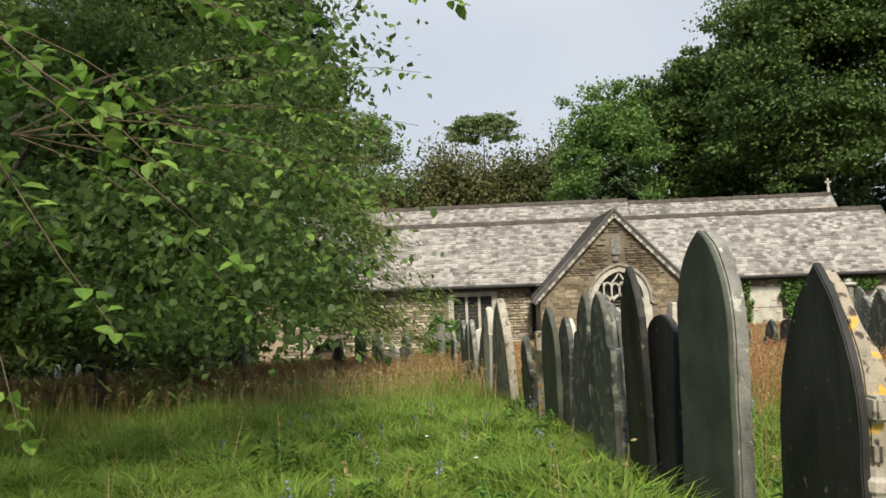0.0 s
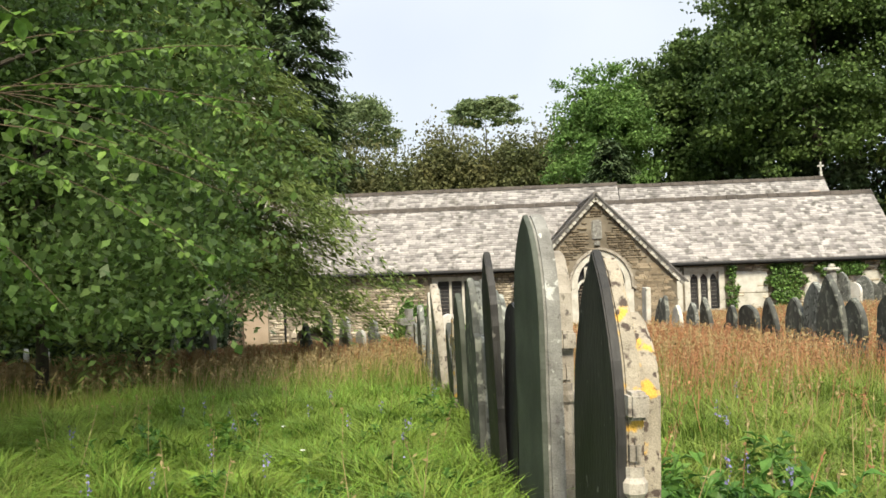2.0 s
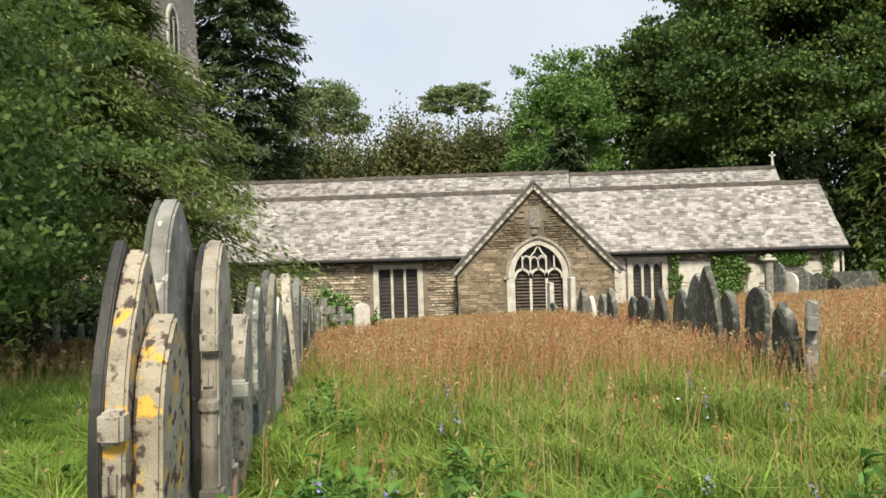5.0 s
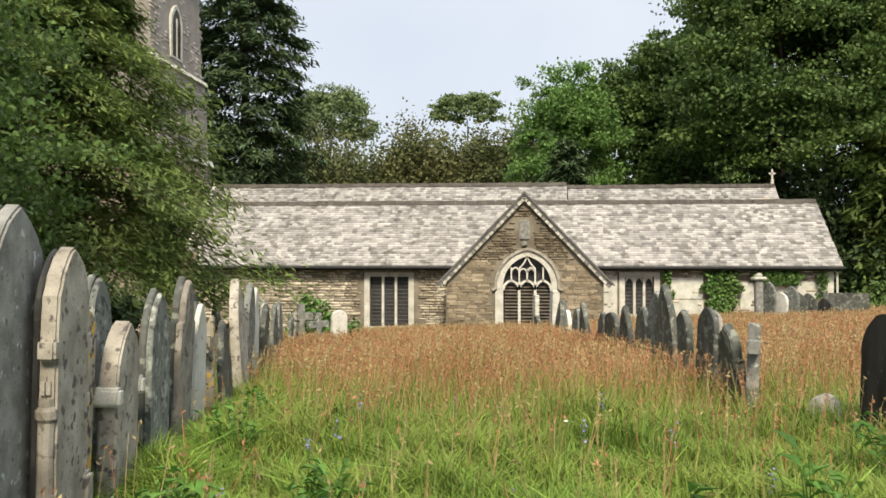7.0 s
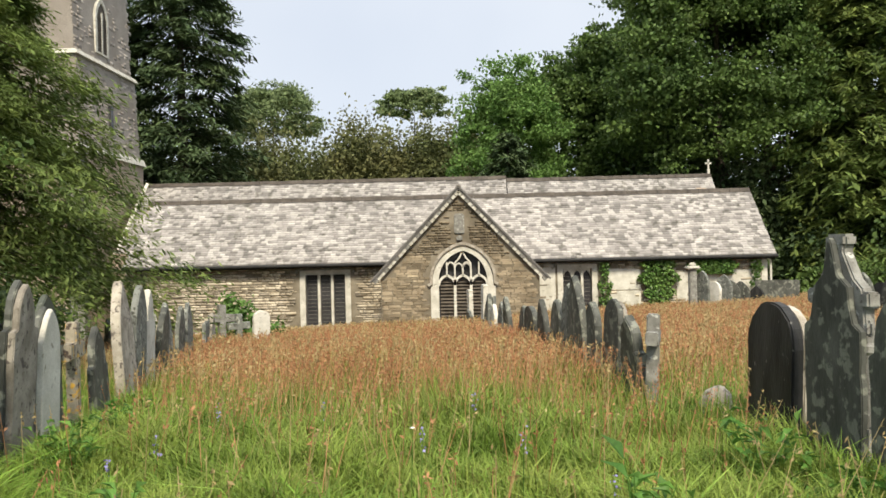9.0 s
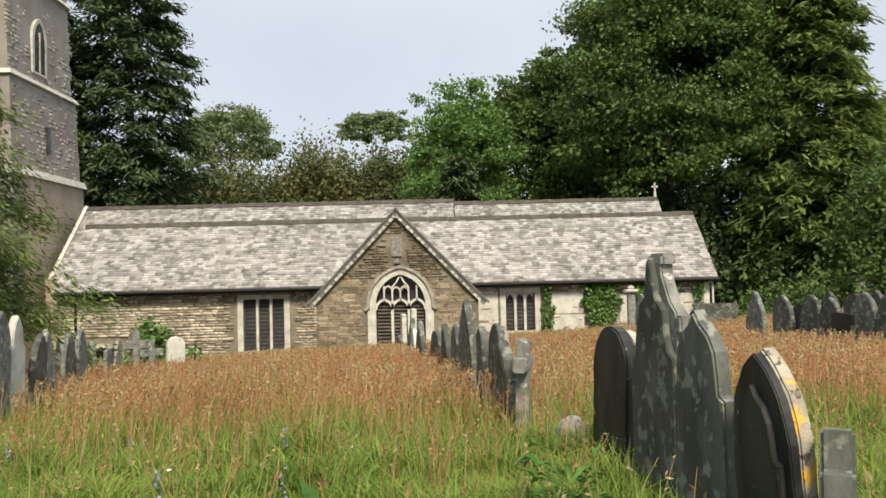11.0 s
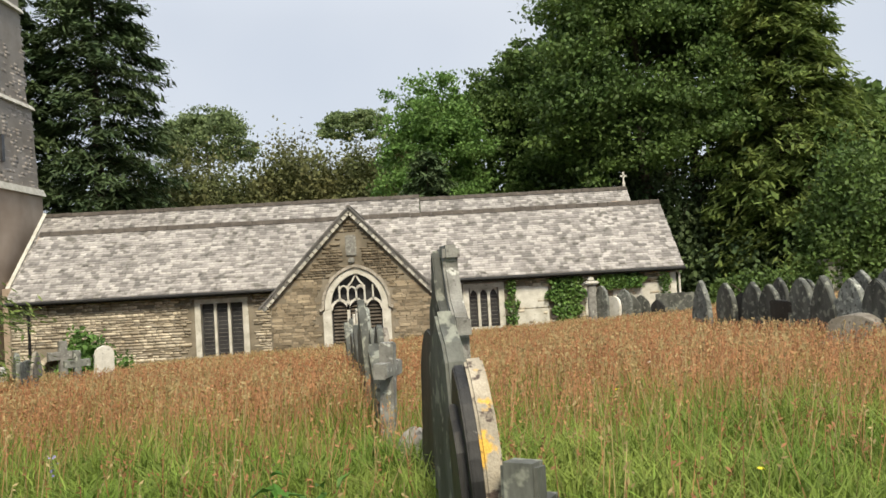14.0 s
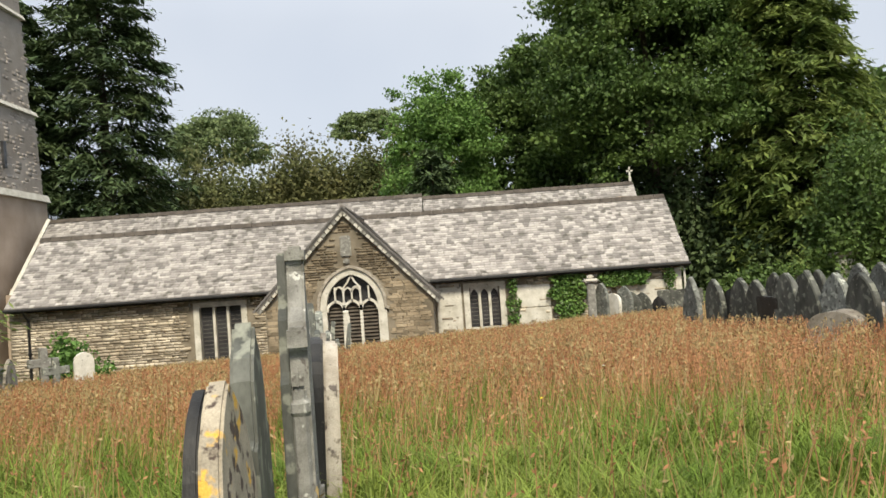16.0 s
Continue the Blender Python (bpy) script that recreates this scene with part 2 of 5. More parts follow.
rng = np.random.default_rng(7)


def leaf_cloud(points, size, up=0.5, long=1.6, droop=0.0, rnd=rng, along=None):
    """Folded leaves (two triangles each) at the points."""
    n = len(points)
    d = rnd.normal(size=(n, 3))
    d[:, 2] -= droop
    if along is not None:
        d = d * 0.32 + along
    d /= np.linalg.norm(d, axis=1, keepdims=True)
    nn = rnd.normal(size=(n, 3)) * (1 - up) + np.array((0, 0, up))
    s = np.cross(d, nn)
    s /= np.linalg.norm(s, axis=1, keepdims=True) + 1e-9
    nn = np.cross(s, d)
    k = (size * rnd.uniform(0.6, 1.3, n))[:, None]
    a, b = points - d * k * long / 2, points + d * k * long / 2
    c, e = points + s * k / 2 + nn * k * 0.12, points - s * k / 2 + nn * k * 0.12
    verts = np.stack([a, c, b, e], 1).reshape(-1, 3)
    return verts, np.arange(4 * n).reshape(n, 4)


def ground_z(x, y):
    yy = np.clip(y, 0, 37)
    return -0.035 * yy - 0.0006 * yy * yy + 0.048 * (np.clip(x, -25, 25) - 3) * np.clip(yy / 33, 0, 1) + 0.03 * np.sin(x * 1.1 + y * 0.7) * np.cos(y * 0.9)


def gz(x, y):
    return float(ground_z(np.float64(x), np.float64(y)))


# ---- ground ----
ax = np.concatenate([np.linspace(-260, -42, 20), np.linspace(-38, 42, 110), np.linspace(46, 260, 20)])
ay = np.concatenate([np.linspace(-200, -12, 16), np.linspace(-9, 50, 90), np.linspace(55, 320, 24)])
gx, gy = np.meshgrid(ax, ay)
hill = 0.11 * np.clip(gy - 62, 0, 130)
gverts = np.stack([gx, gy, ground_z(gx, gy) + hill], -1).reshape(-1, 3)
w = len(ax)
gi = (np.arange(len(ay) - 1)[:, None] * w + np.arange(w - 1)[None]).ravel()
ground = soup("ground", gverts, np.stack([gi, gi + 1, gi + w + 1, gi + w], 1), SOIL)
tagged(ground, "sloping churchyard ground under long grass", "ground", kind="structure")
for poly in ground.data.polygons:
    poly.use_smooth = True

# ---- church ----
church = thing("church", (4, 36, -2.2), "long low stone church with grey slate roofs and a gabled transept", "church")
church.matrix_world = Matrix()
AISLE_Y, EAVE_Z = 36.0, 0.95
L_WIN, R_WIN = (-2.36, -0.56, -1.62, 0.56), (8.46, 9.79, -1.05, 0.58)
door_arch = [(-8.62, -3.4), (-8.62, -1.75), *[(-8.02 - 0.6 * math.cos(a * math.pi / 8), -1.75 + 0.4 * math.sin(a * math.pi / 8)) for a in range(1, 8)], (-7.42, -1.75), (-7.42, -3.4)]
rect = lambda q: [(q[0], q[2]), (q[1], q[2]), (q[1], q[3]), (q[0], q[3])]
aisle_wall = part("aisle_wall", plate([(-9.9, -3.6), (17.0, -3.6), (17.0, 0.98), (-9.9, 0.98)], [rect(L_WIN), rect(R_WIN), door_arch], AISLE_Y, AISLE_Y + 0.6), MORTAR, church, "rubble stone wall")
part("end_wall", plate([(36.02, -3.6), (41.6, -3.6), (41.6, 1.2), (38.8, 3.75), (36.02, 1.1)], [], 0, 0.6), MORTAR, church).matrix_world = Matrix(((0, 1, 0, 16.4), (1, 0, 0, 0), (0, 0, 1, 0), (0, 0, 0, 1)))
part("end_wall", plate([(36.62, -3.6), (41.6, -3.6), (41.6, 1.2), (38.8, 3.75), (36.62, 1.1)], [], 0, 0.6), RENDERED, church).matrix_world = Matrix(((0, 1, 0, -9.9), (1, 0, 0, 0), (0, 0, 1, 0), (0, 0, 0, 1)))
part("nave_wall", box(-12.8, 16.9, 41.7, 42.2, -3.6, 1.9), RENDERED, church)
part("nave_wall", box(-12.8, 16.9, 46.8, 47.3, -3.6, 2.6), RENDERED, church)
part("chancel_gable", plate([(42.2, -3.6), (46.8, -3.6), (46.8, 2.7), (44.4, 4.95), (42.2, 2.9)], [], 0, 0.5), RENDERED, church).matrix_world = Matrix(((0, 1, 0, 16.4), (1, 0, 0, 0), (0, 0, 1, 0), (0, 0, 0, 1)))


def slates(x0, x1, low, high, lean0=0.0, lean1=0.0, gauge=0.15, width=0.25, seed=1, xl=None):
    """Slates in courses from the eave line low=(y, z) to the ridge line high; lean: how far the verges shift."""
    r = np.random.default_rng(seed)
    run, rise = high[0] - low[0], high[1] - low[1]
    length = math.hypot(run, rise)
    uy, uz, ny, nz = run / length, rise / length, -rise / length, run / length
    verts = []
    n = int(length / gauge)
    for i in range(n + 1):
        s0, s1 = i * gauge, min(i * gauge + gauge * 1.35, length)
        a, b = x0 + lean0 * s0 / length, x1 + lean1 * s0 / length
        x = a - (width / 2 if i % 2 else 0)
        while x < b:
            wd = width * r.uniform(0.75, 1.3)
            l, rr = max(x, a), min(x + wd - 0.012, b)
            if rr - l > 0.04:
                lift, dz, ds = 0.026 + r.uniform(0, 0.014), r.uniform(-0.004, 0.006), r.uniform(-0.018, 0.018)
                for xx, s, h in ((l, s0 + ds, lift), (rr, s0 + ds, lift + dz), (rr, s1, 0.004), (l, s1, 0.004), (l, s0 + ds, 0.0), (rr, s0 + ds, 0.0)):
                    verts.append((xx, low[0] + uy * s + ny * h, low[1] + uz * s + nz * h))
            x += wd
    k = np.arange(0, len(verts), 6)[:, None]
    return np.array(verts), np.concatenate([k + [0, 1, 2, 3], k + [4, 5, 1, 0]], 1).reshape(-1, 4)


def roof(name, x0, x1, low, high, mat, lean0=0.0, lean1=0.0, seed=1, swap=None):
    bm = bmesh.new()
    v = [bm.verts.new(c) for c in ((x0, *low), (x1, *low), (x1 + lean1, *high), (x0 + lean0, *high))]
    f = bm.faces.new(v)
    ext = bmesh.ops.extrude_face_region(bm, geom=[f])
    bmesh.ops.translate(bm, vec=(0, 0, -0.1), verts=[q for q in ext["geom"] if isinstance(q, bmesh.types.BMVert)])
    bmesh.ops.recalc_face_normals(bm, faces=bm.faces[:])
    r = part(name, bm, LEAD, church)
    verts, faces = slates(x0, x1, low, high, lean0, lean1, seed=seed)
    s = tagged(soup("slates", verts, faces, mat, r, "weathered grey roof slates"), kind="stuff")
    if swap is not None:
        r.matrix_world = swap
    return r


roof("aisle_roof", -9.85, 17.25, (35.55, 0.98), (38.8, 3.86), ROOF_SLATE, 0.1, 0.1, 1)
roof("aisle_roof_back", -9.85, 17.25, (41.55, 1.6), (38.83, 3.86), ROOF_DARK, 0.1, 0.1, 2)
roof("nave_roof", -12.5, 6.73, (41.3, 1.55), (44.4, 5.2), ROOF_SLATE, 0.5, 0, 3)
roof("chancel_roof", 6.78, 17.45, (41.3, 1.5), (44.4, 5.06), ROOF_SLATE, 0, -0.1, 4)
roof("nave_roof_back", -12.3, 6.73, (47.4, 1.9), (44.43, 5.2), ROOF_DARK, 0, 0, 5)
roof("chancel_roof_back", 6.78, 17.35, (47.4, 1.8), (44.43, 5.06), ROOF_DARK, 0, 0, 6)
# crested ridges
for name, x0, x1, y, z in (("ridge", -9.8, 17.35, 38.8, 3.89), ("ridge", -12.1, 6.75, 44.4, 5.2), ("ridge", 6.75, 17.35, 44.4, 5.06)):
    x, q = x0, bmesh.new()
    while x < x1:
        l = min(0.46, x1 - x)
        h = random.uniform(-0.012, 0.012)
        vs = [q.verts.new((xx, y + dy, z + dz + h)) for xx in (x, x + l - 0.012) for dy, dz in ((-0.2, -0.14), (-0.05, 0.05), (0.04, 0.06), (0.15, -0.1))]
        for f in ((0, 1, 5, 4), (1, 2, 6, 5), (2, 3, 7, 6), (3, 2, 1, 0), (4, 5, 6, 7)):
            q.faces.new([vs[i] for i in f])
        x += 0.46
    tagged(part(name, q, RIDGE_TILE, church, "dark weathered ridge tiles"), kind="stuff")
fin = bmesh.new()
add_box(fin, 17.18, 17.3, 44.34, 44.46, 5.0, 5.35)
add_box(fin, 17.2, 17.28, 44.36, 44.44, 5.35, 5.85)
add_box(fin, 17.08, 17.4, 44.36, 44.44, 5.6, 5.69)
part("gable_cross", fin, PALE_STONE, church, "small stone cross")
# west flashing where the nave roof meets the tower
fl = bmesh.new()
tube(fl, [(-12.55, 41.2, 1.5), (-12.05, 44.35, 5.25)], [0.11, 0.11], 4)
part("verge", fl, PALE_STONE, church, "pale mortar verge")
part("nave_stub_wall", box(-12.6, -9.9, 40.9, 41.4, -3.6, 1.6), RENDERED, church)
# gutters and pipes
for x0, x1 in ((-9.9, 1.3), (7.0, 17.3)):
    g = bmesh.new()
    tube(g, [(x0, 35.5, 0.9), (x1, 35.5, 0.9)], [0.06, 0.06], 8)
    part("gutter", g, IRON, church, "black iron gutter")
    part("eave_board", box(x0 + 0.05, x1 - 0.05, 35.62, 35.98, 0.8, 0.86), IRON, church)
g = bmesh.new()
tube(g, [(-9.1, 35.52, 0.86), (-9.1, 35.6, 0.68), (-9.1, 35.9, 0.5), (-9.1, 35.9, -2.9)], [0.05] * 4, 8)
for z in (0.3, -0.9):
    tube(g, [(-9.1, 35.9, z), (-9.1, 35.9, z + 0.08)], [0.075, 0.075], 8)
part("downpipe", g, IRON, church, "black iron downpipe")
g = bmesh.new()
tube(g, [(1.15, 35.9, 0.8), (1.15, 35.9, -2.7)], [0.055, 0.055], 8)
part("downpipe", g, IRON, church)
g = bmesh.new()
tube(g, [(16.95, 35.9, 0.86), (17.1, 35.8, 0.7), (17.1, 35.8, -1.8)], [0.045] * 3, 8)
part("downpipe", g, WHITE_STONE, church, "pale downpipe")

# square-headed windows of three lights
def square_window(q, arched):
    x0, x1, z0, z1 = q
    win = part("window", plate([(x0 - 0.17, z0 - 0.16), (x1 + 0.17, z0 - 0.16), (x1 + 0.17, z1 + 0.14), (x0 - 0.17, z1 + 0.14)],
                               [[(x0 + 0.06, z0), (x1 - 0.06, z0), (x1 - 0.06, z1 - 0.05), (x0 + 0.06, z1 - 0.05)]], AISLE_Y - 0.045, AISLE_Y + 0.3), PALE_STONE, church, "dressed granite window surround")
    b = bmesh.new()
    bar(b, [(x0 - 0.3, z1 + 0.02), (x0 - 0.3, z1 + 0.19), (x1 + 0.3, z1 + 0.19), (x1 + 0.3, z1 + 0.02)], AISLE_Y - 0.11, AISLE_Y, 0.1)
    part("hood_mould", b, GRANITE_GREY, win)
    step = (x1 - x0 - 0.12) / 3
    for k in (1, 2):
        c = x0 + 0.06 + k * step
        part("mullion", box(c - 0.055, c + 0.055, AISLE_Y + 0.05, AISLE_Y + 0.22, z0, z1 - 0.05, 0.015), PALE_STONE, win)
    for k in range(3):
        a, c = x0 + 0.06 + k * step + 0.05, x0 + 0.06 + (k + 1) * step - 0.05
        arch = pointed(a, c, z1 - 0.4, 0.28, 6)
        if arched:
            part("light_head", plate([(a, z1 - 0.04), *arch, (c, z1 - 0.04)][::-1], [], AISLE_Y + 0.09, AISLE_Y + 0.19), PALE_STONE, win)
        part("pane", box(a - 0.03, c + 0.03, AISLE_Y + 0.2, AISLE_Y + 0.22, z0, z1 - 0.06), GLASS, win, "dark leaded glass")
        lead = bmesh.new()
        z = z0 + 0.12
        while z < z1 - 0.3:
            add_box(lead, a - 0.02, c + 0.02, AISLE_Y + 0.185, AISLE_Y + 0.199, z, z + 0.018)
            z += 0.16
        part("glazing_bars", lead, LEAD, win)
    part("sill", box(x0 - 0.2, x1 + 0.2, AISLE_Y - 0.12, AISLE_Y + 0.3, z0 - 0.3, z0 - 0.163, 0.02), PALE_STONE, win)


square_window(L_WIN, False)
square_window(R_WIN, True)
part("boiler_room_door", box(-8.7, -7.3, 36.35, 36.4, -3.5, -1.3), LOUVRE, church, "dark low arched doorway")
ring = bmesh.new()
for a in range(9):
    p0, p1 = math.pi * a / 9 + 0.02, math.pi * (a + 1) / 9 - 0.02
    vs = [ring.verts.new((-8.02 - rr * k * math.cos(p), y, -1.75 + rr * 0.72 * math.sin(p))) for y in (35.93, 36.1) for rr, p in ((0.62, p0), (0.85, p0), (0.85, p1), (0.62, p1)) for k in (1,)]
    for f in ((0, 1, 2, 3), (7, 6, 5, 4), (0, 4, 5, 1), (1, 5, 6, 2), (2, 6, 7, 3), (3, 7, 4, 0)):
        ring.faces.new([vs[i] for i in f])
part("arch_ring", ring, RUBBLE, church, "rough stone arch")

# ---- transept gable ----
GY = 31.7
gx0, gx1, gap, gzs, gzt = 1.28, 7.12, 4.2, 0.45, 3.5
win_hole = [(3.38, -1.62), *pointed(3.38, 5.24, 0.3, 1.12, 10), (5.24, -1.62)]
gable_wall = part("gable_wall", plate([(gx0, -3.4), (gx1, -3.4), (gx1, gzs), (gap, gzt), (gx0, gzs)], [win_hole], GY, GY + 0.6), MORTAR, church, "brown rubble gable wall")
part("side_wall", box(gx0, gx0 + 0.6, GY + 0.62, AISLE_Y - 0.01, -3.4, 0.5), MORTAR, church)
part("side_wall", box(gx1 - 0.6, gx1, GY + 0.62, AISLE_Y - 0.01, -3.4, 0.5), MORTAR, church)
gw = part("window", plate([(3.12, -1.8), (5.5, -1.8), (5.5, 0.1), (5.42, 0.1), *pointed(3.2, 5.42, 0.3, 1.3, 10)[::-1], (3.2, 0.1), (3.12, 0.1)],
                          [[(3.42, -1.6), *pointed(3.42, 5.2, 0.3, 1.08, 10), (5.2, -1.6)]], GY - 0.05, GY + 0.32), PALE_STONE, church, "pointed granite window surround")
b = bmesh.new()
bar(b, [(3.02, 0.14), (3.14, 0.2), *pointed(3.14, 5.48, 0.3, 1.36, 10), (5.48, 0.2), (5.6, 0.14)], GY - 0.13, GY, 0.1)
part("hood_mould", b, GRANITE, gw)
t0, t1, third = GY + 0.02, GY + 0.17, (5.2 - 3.42) / 3
for k in (1, 2):
    b = bmesh.new()
    bar(b, [(3.42 + k * third, -1.6), (3.42 + k * third, 0.45)], t0, t1, 0.1)
    part("mullion", b, WHITE_STONE, gw)
for k in range(3):
    b = bmesh.new()
    bar(b, pointed(3.42 + k * third, 3.42 + (k + 1) * third, 0.12, 0.36, 6), t0, t1, 0.085)
    part("tracery", b, WHITE_STONE, gw, "pale granite tracery")
for k in range(2):
    b = bmesh.new()
    bar(b, pointed(3.72 + 0.59 * k, 4.015 + 0.59 * k, 0.78, 0.19, 5), t0 + 0.004, t1 - 0.004, 0.055)
    bar(b, pointed(4.015 + 0.295 * k, 4.31 + 0.295 * k, 0.74, 0.19, 5), t0 + 0.004, t1 - 0.004, 0.055)
    part("tracery", b, WHITE_STONE, gw)
b = bmesh.new()
for xx, zt in ((3.72, 0.98), (4.015, 0.95), (4.31, 0.78), (4.605, 0.95), (4.9, 0.98)):
    bar(b, [(xx, 0.44), (xx, zt)], t0, t1, 0.055)
bar(b, [(4.015, 0.93), (4.18, 1.12), (4.31, 1.36)], t0 + 0.01, t1 - 0.01, 0.055)
bar(b, [(4.605, 0.93), (4.44, 1.12), (4.31, 1.36)], t0 + 0.01, t1 - 0.01, 0.055)
part("tracery", b, WHITE_STONE, gw)
part("pane", plate([(3.4, -1.62), *pointed(3.4, 5.22, 0.3, 1.1, 10), (5.22, -1.62)], [], GY + 0.3, GY + 0.33), GLASS, gw, "dark glass behind louvres")
for k in range(3):
    z = -1.5
    while z < 0.28:
        lv = box(3.42 + k * third + 0.05, 3.42 + (k + 1) * third - 0.05, -0.07, 0.07, -0.012, 0.012)
        bmesh.ops.rotate(lv, verts=lv.verts[:], cent=(0, 0, 0), matrix=Matrix.Rotation(radians(42), 3, "X"))
        bmesh.ops.translate(lv, verts=lv.verts[:], vec=(0, GY + 0.2, z))
        part("louvre", lv, LOUVRE, gw)
        z += 0.125
part("sill", box(3.05, 5.57, GY - 0.12, GY + 0.3, -1.98, -1.803, 0.02), PALE_STONE, gw)
plaque = part("plaque", box(4.02, 4.4, GY - 0.07, GY + 0.05, 2.0, 2.75, 0.04), GRANITE_GREY, church, "worn carved stone panel")
part("bracket", box(4.1, 4.32, GY - 0.12, GY + 0.04, 1.75, 1.95, 0.04), GRANITE_GREY, church)
# transept roof: two slopes that run into the aisle roof
TURNED = Matrix(((0, 1, 0, 0), (1, 0, 0, 0), (0, 0, 1, 0), (0, 0, 0, 1)))
MIRRORED = Matrix(((0, -1, 0, 2 * gap), (1, 0, 0, 0), (0, 0, 1, 0), (0, 0, 0, 1)))
roof("transept_roof", 31.5, 35.7, (1.05, 0.4), (gap, 3.72), ROOF_DARK, 0, 3.0, 8, TURNED)
roof("transept_roof", 31.5, 35.7, (1.05, 0.4), (gap, 3.72), ROOF_DARK, 0, 3.0, 9, MIRRORED)
b = bmesh.new()
tube(b, [(gap, 31.5, 3.72), (gap, 38.6, 3.74)], [0.1, 0.1], 6)
part("ridge", b, ROOF_DARK, church)
for side in (-1, 1):
    for i in range(24):
        f0, f1 = i / 24, (i + 0.86) / 24
        vb = bmesh.new()
        bar(vb, [(gap + side * 3.17 * (1 - f0), 0.3 + 3.32 * f0 - 0.02), (gap + side * 3.17 * (1 - f1), 0.3 + 3.32 * f1 - 0.02)], 31.52, 31.72, 0.2)
        part("verge_stone", vb, PALE_STONE if i % 3 else GRANITE_GREY, church)
    b = bmesh.new()
    bar(b, [(gap + side * 3.3, 0.3), (gap, 3.75)], 31.46, 31.56, 0.06)
    part("verge_edge", b, LEAD, church)

# ---- tower ----
def stage(y0, y1, x0, x1, z0, z1, b=0.0):
    bm = bmesh.new()
    lo = [(x0, y0), (x1, y0), (x1, y1), (x0, y1)]
    hi = [(x0 + b, y0 + b), (x1 - b, y0 + b), (x1 - b, y1 - b), (x0 + b, y1 - b)]
    v0, v1 = [bm.verts.new((*p, z0)) for p in lo], [bm.verts.new((*p, z1)) for p in hi]
    for i in range(4):
        bm.faces.new((v0[i], v0[(i + 1) % 4], v1[(i + 1) % 4], v1[i]))
    bm.faces.new(v1)
    bm.faces.new(v0[::-1])
    return bm


tower = thing("church_tower", (-16.5, 42.4, -3.4), "tall square grey stone tower with string courses and battlements", "tower")
tower.matrix_world = Matrix()
part("lower_stage", stage(38.6, 46.2, -20.3, -12.9, -3.6, 6.5, 0.05), RENDERED, tower, "brown rendered lower stage")
part("middle_stage", stage(38.75, 46.0, -20.1, -13.05, 6.5, 10.9, 0.15), RUBBLE_TOWER, tower)
part("upper_stage", stage(39.05, 45.7, -19.8, -13.35, 10.9, 16.0, 0.15), RUBBLE_TOWER, tower)
for y0, y1, x0, x1, z, h in ((38.5, 46.3, -20.4, -12.8, 6.35, 0.35), (38.75, 46.0, -20.1, -13.05, 10.85, 0.22), (39.0, 45.75, -19.85, -13.3, 15.9, 0.22)):
    part("string_course", stage(y0, y1, x0, x1, z, z + h, 0.1), PALE_STONE, tower, "pale weathered string course")
part("parapet", stage(39.2, 45.55, -19.65, -13.5, 16.1, 16.7), RUBBLE_TOWER, tower)
for i in range(5):
    y = 39.2 + i * 1.38
    part("merlon", box(-13.9, -13.5, y, y + 0.83, 16.7, 17.5, 0.03), RUBBLE_TOWER, tower)
    part("merlon", box(-19.65 + i * 1.33, -18.85 + i * 1.33, 39.2, 39.6, 16.7, 17.5, 0.03), RUBBLE_TOWER, tower)
EAST = Matrix(((0, -1, 0, 0), (1, 0, 0, 0), (0, 0, 1, 0), (0, 0, 0, 1)))
bw = part("belfry_window", plate([(41.35, 11.5), *pointed(41.35, 42.85, 13.2, 1.1, 8), (42.85, 11.5)], [[(41.55, 11.6), *pointed(41.55, 42.65, 13.2, 0.9, 8), (42.65, 11.6)]], 13.3, 13.48), PALE_STONE, tower)
bw.matrix_world = Matrix(((0, -1, 0, 0), (1, 0, 0, 0), (0, 0, 1, 0), (0, 0, 0, 1)))
for name, bmx, mat in (("opening", plate([(41.55, 11.6), *pointed(41.55, 42.65, 13.2, 0.9, 8), (42.65, 11.6)], [], 13.34, 13.44), LOUVRE),
                       ("mullion", box(42.04, 42.16, 13.29, 13.4, 11.6, 13.6), PALE_STONE)):
    o = part(name, bmx, mat, bw)
for i in range(12):
    part("louvre", box(41.56, 42.64, 13.31, 13.38, 11.65 + i * 0.15, 11.7 + i * 0.15), LOUVRE, bw)
part("slit_window", box(-13.2, -12.98, 42.2, 42.45, 7.7, 9.0), GLASS, tower, "narrow dark slit")
for i in range(26):
    part("quoin", box(-13.6, -12.86 + 0.012 * (i % 2), 38.56, 38.95 + 0.25 * (i % 2), -2.6 + i * 0.35, -2.28 + i * 0.35, 0.02), GRANITE_GREY, tower)
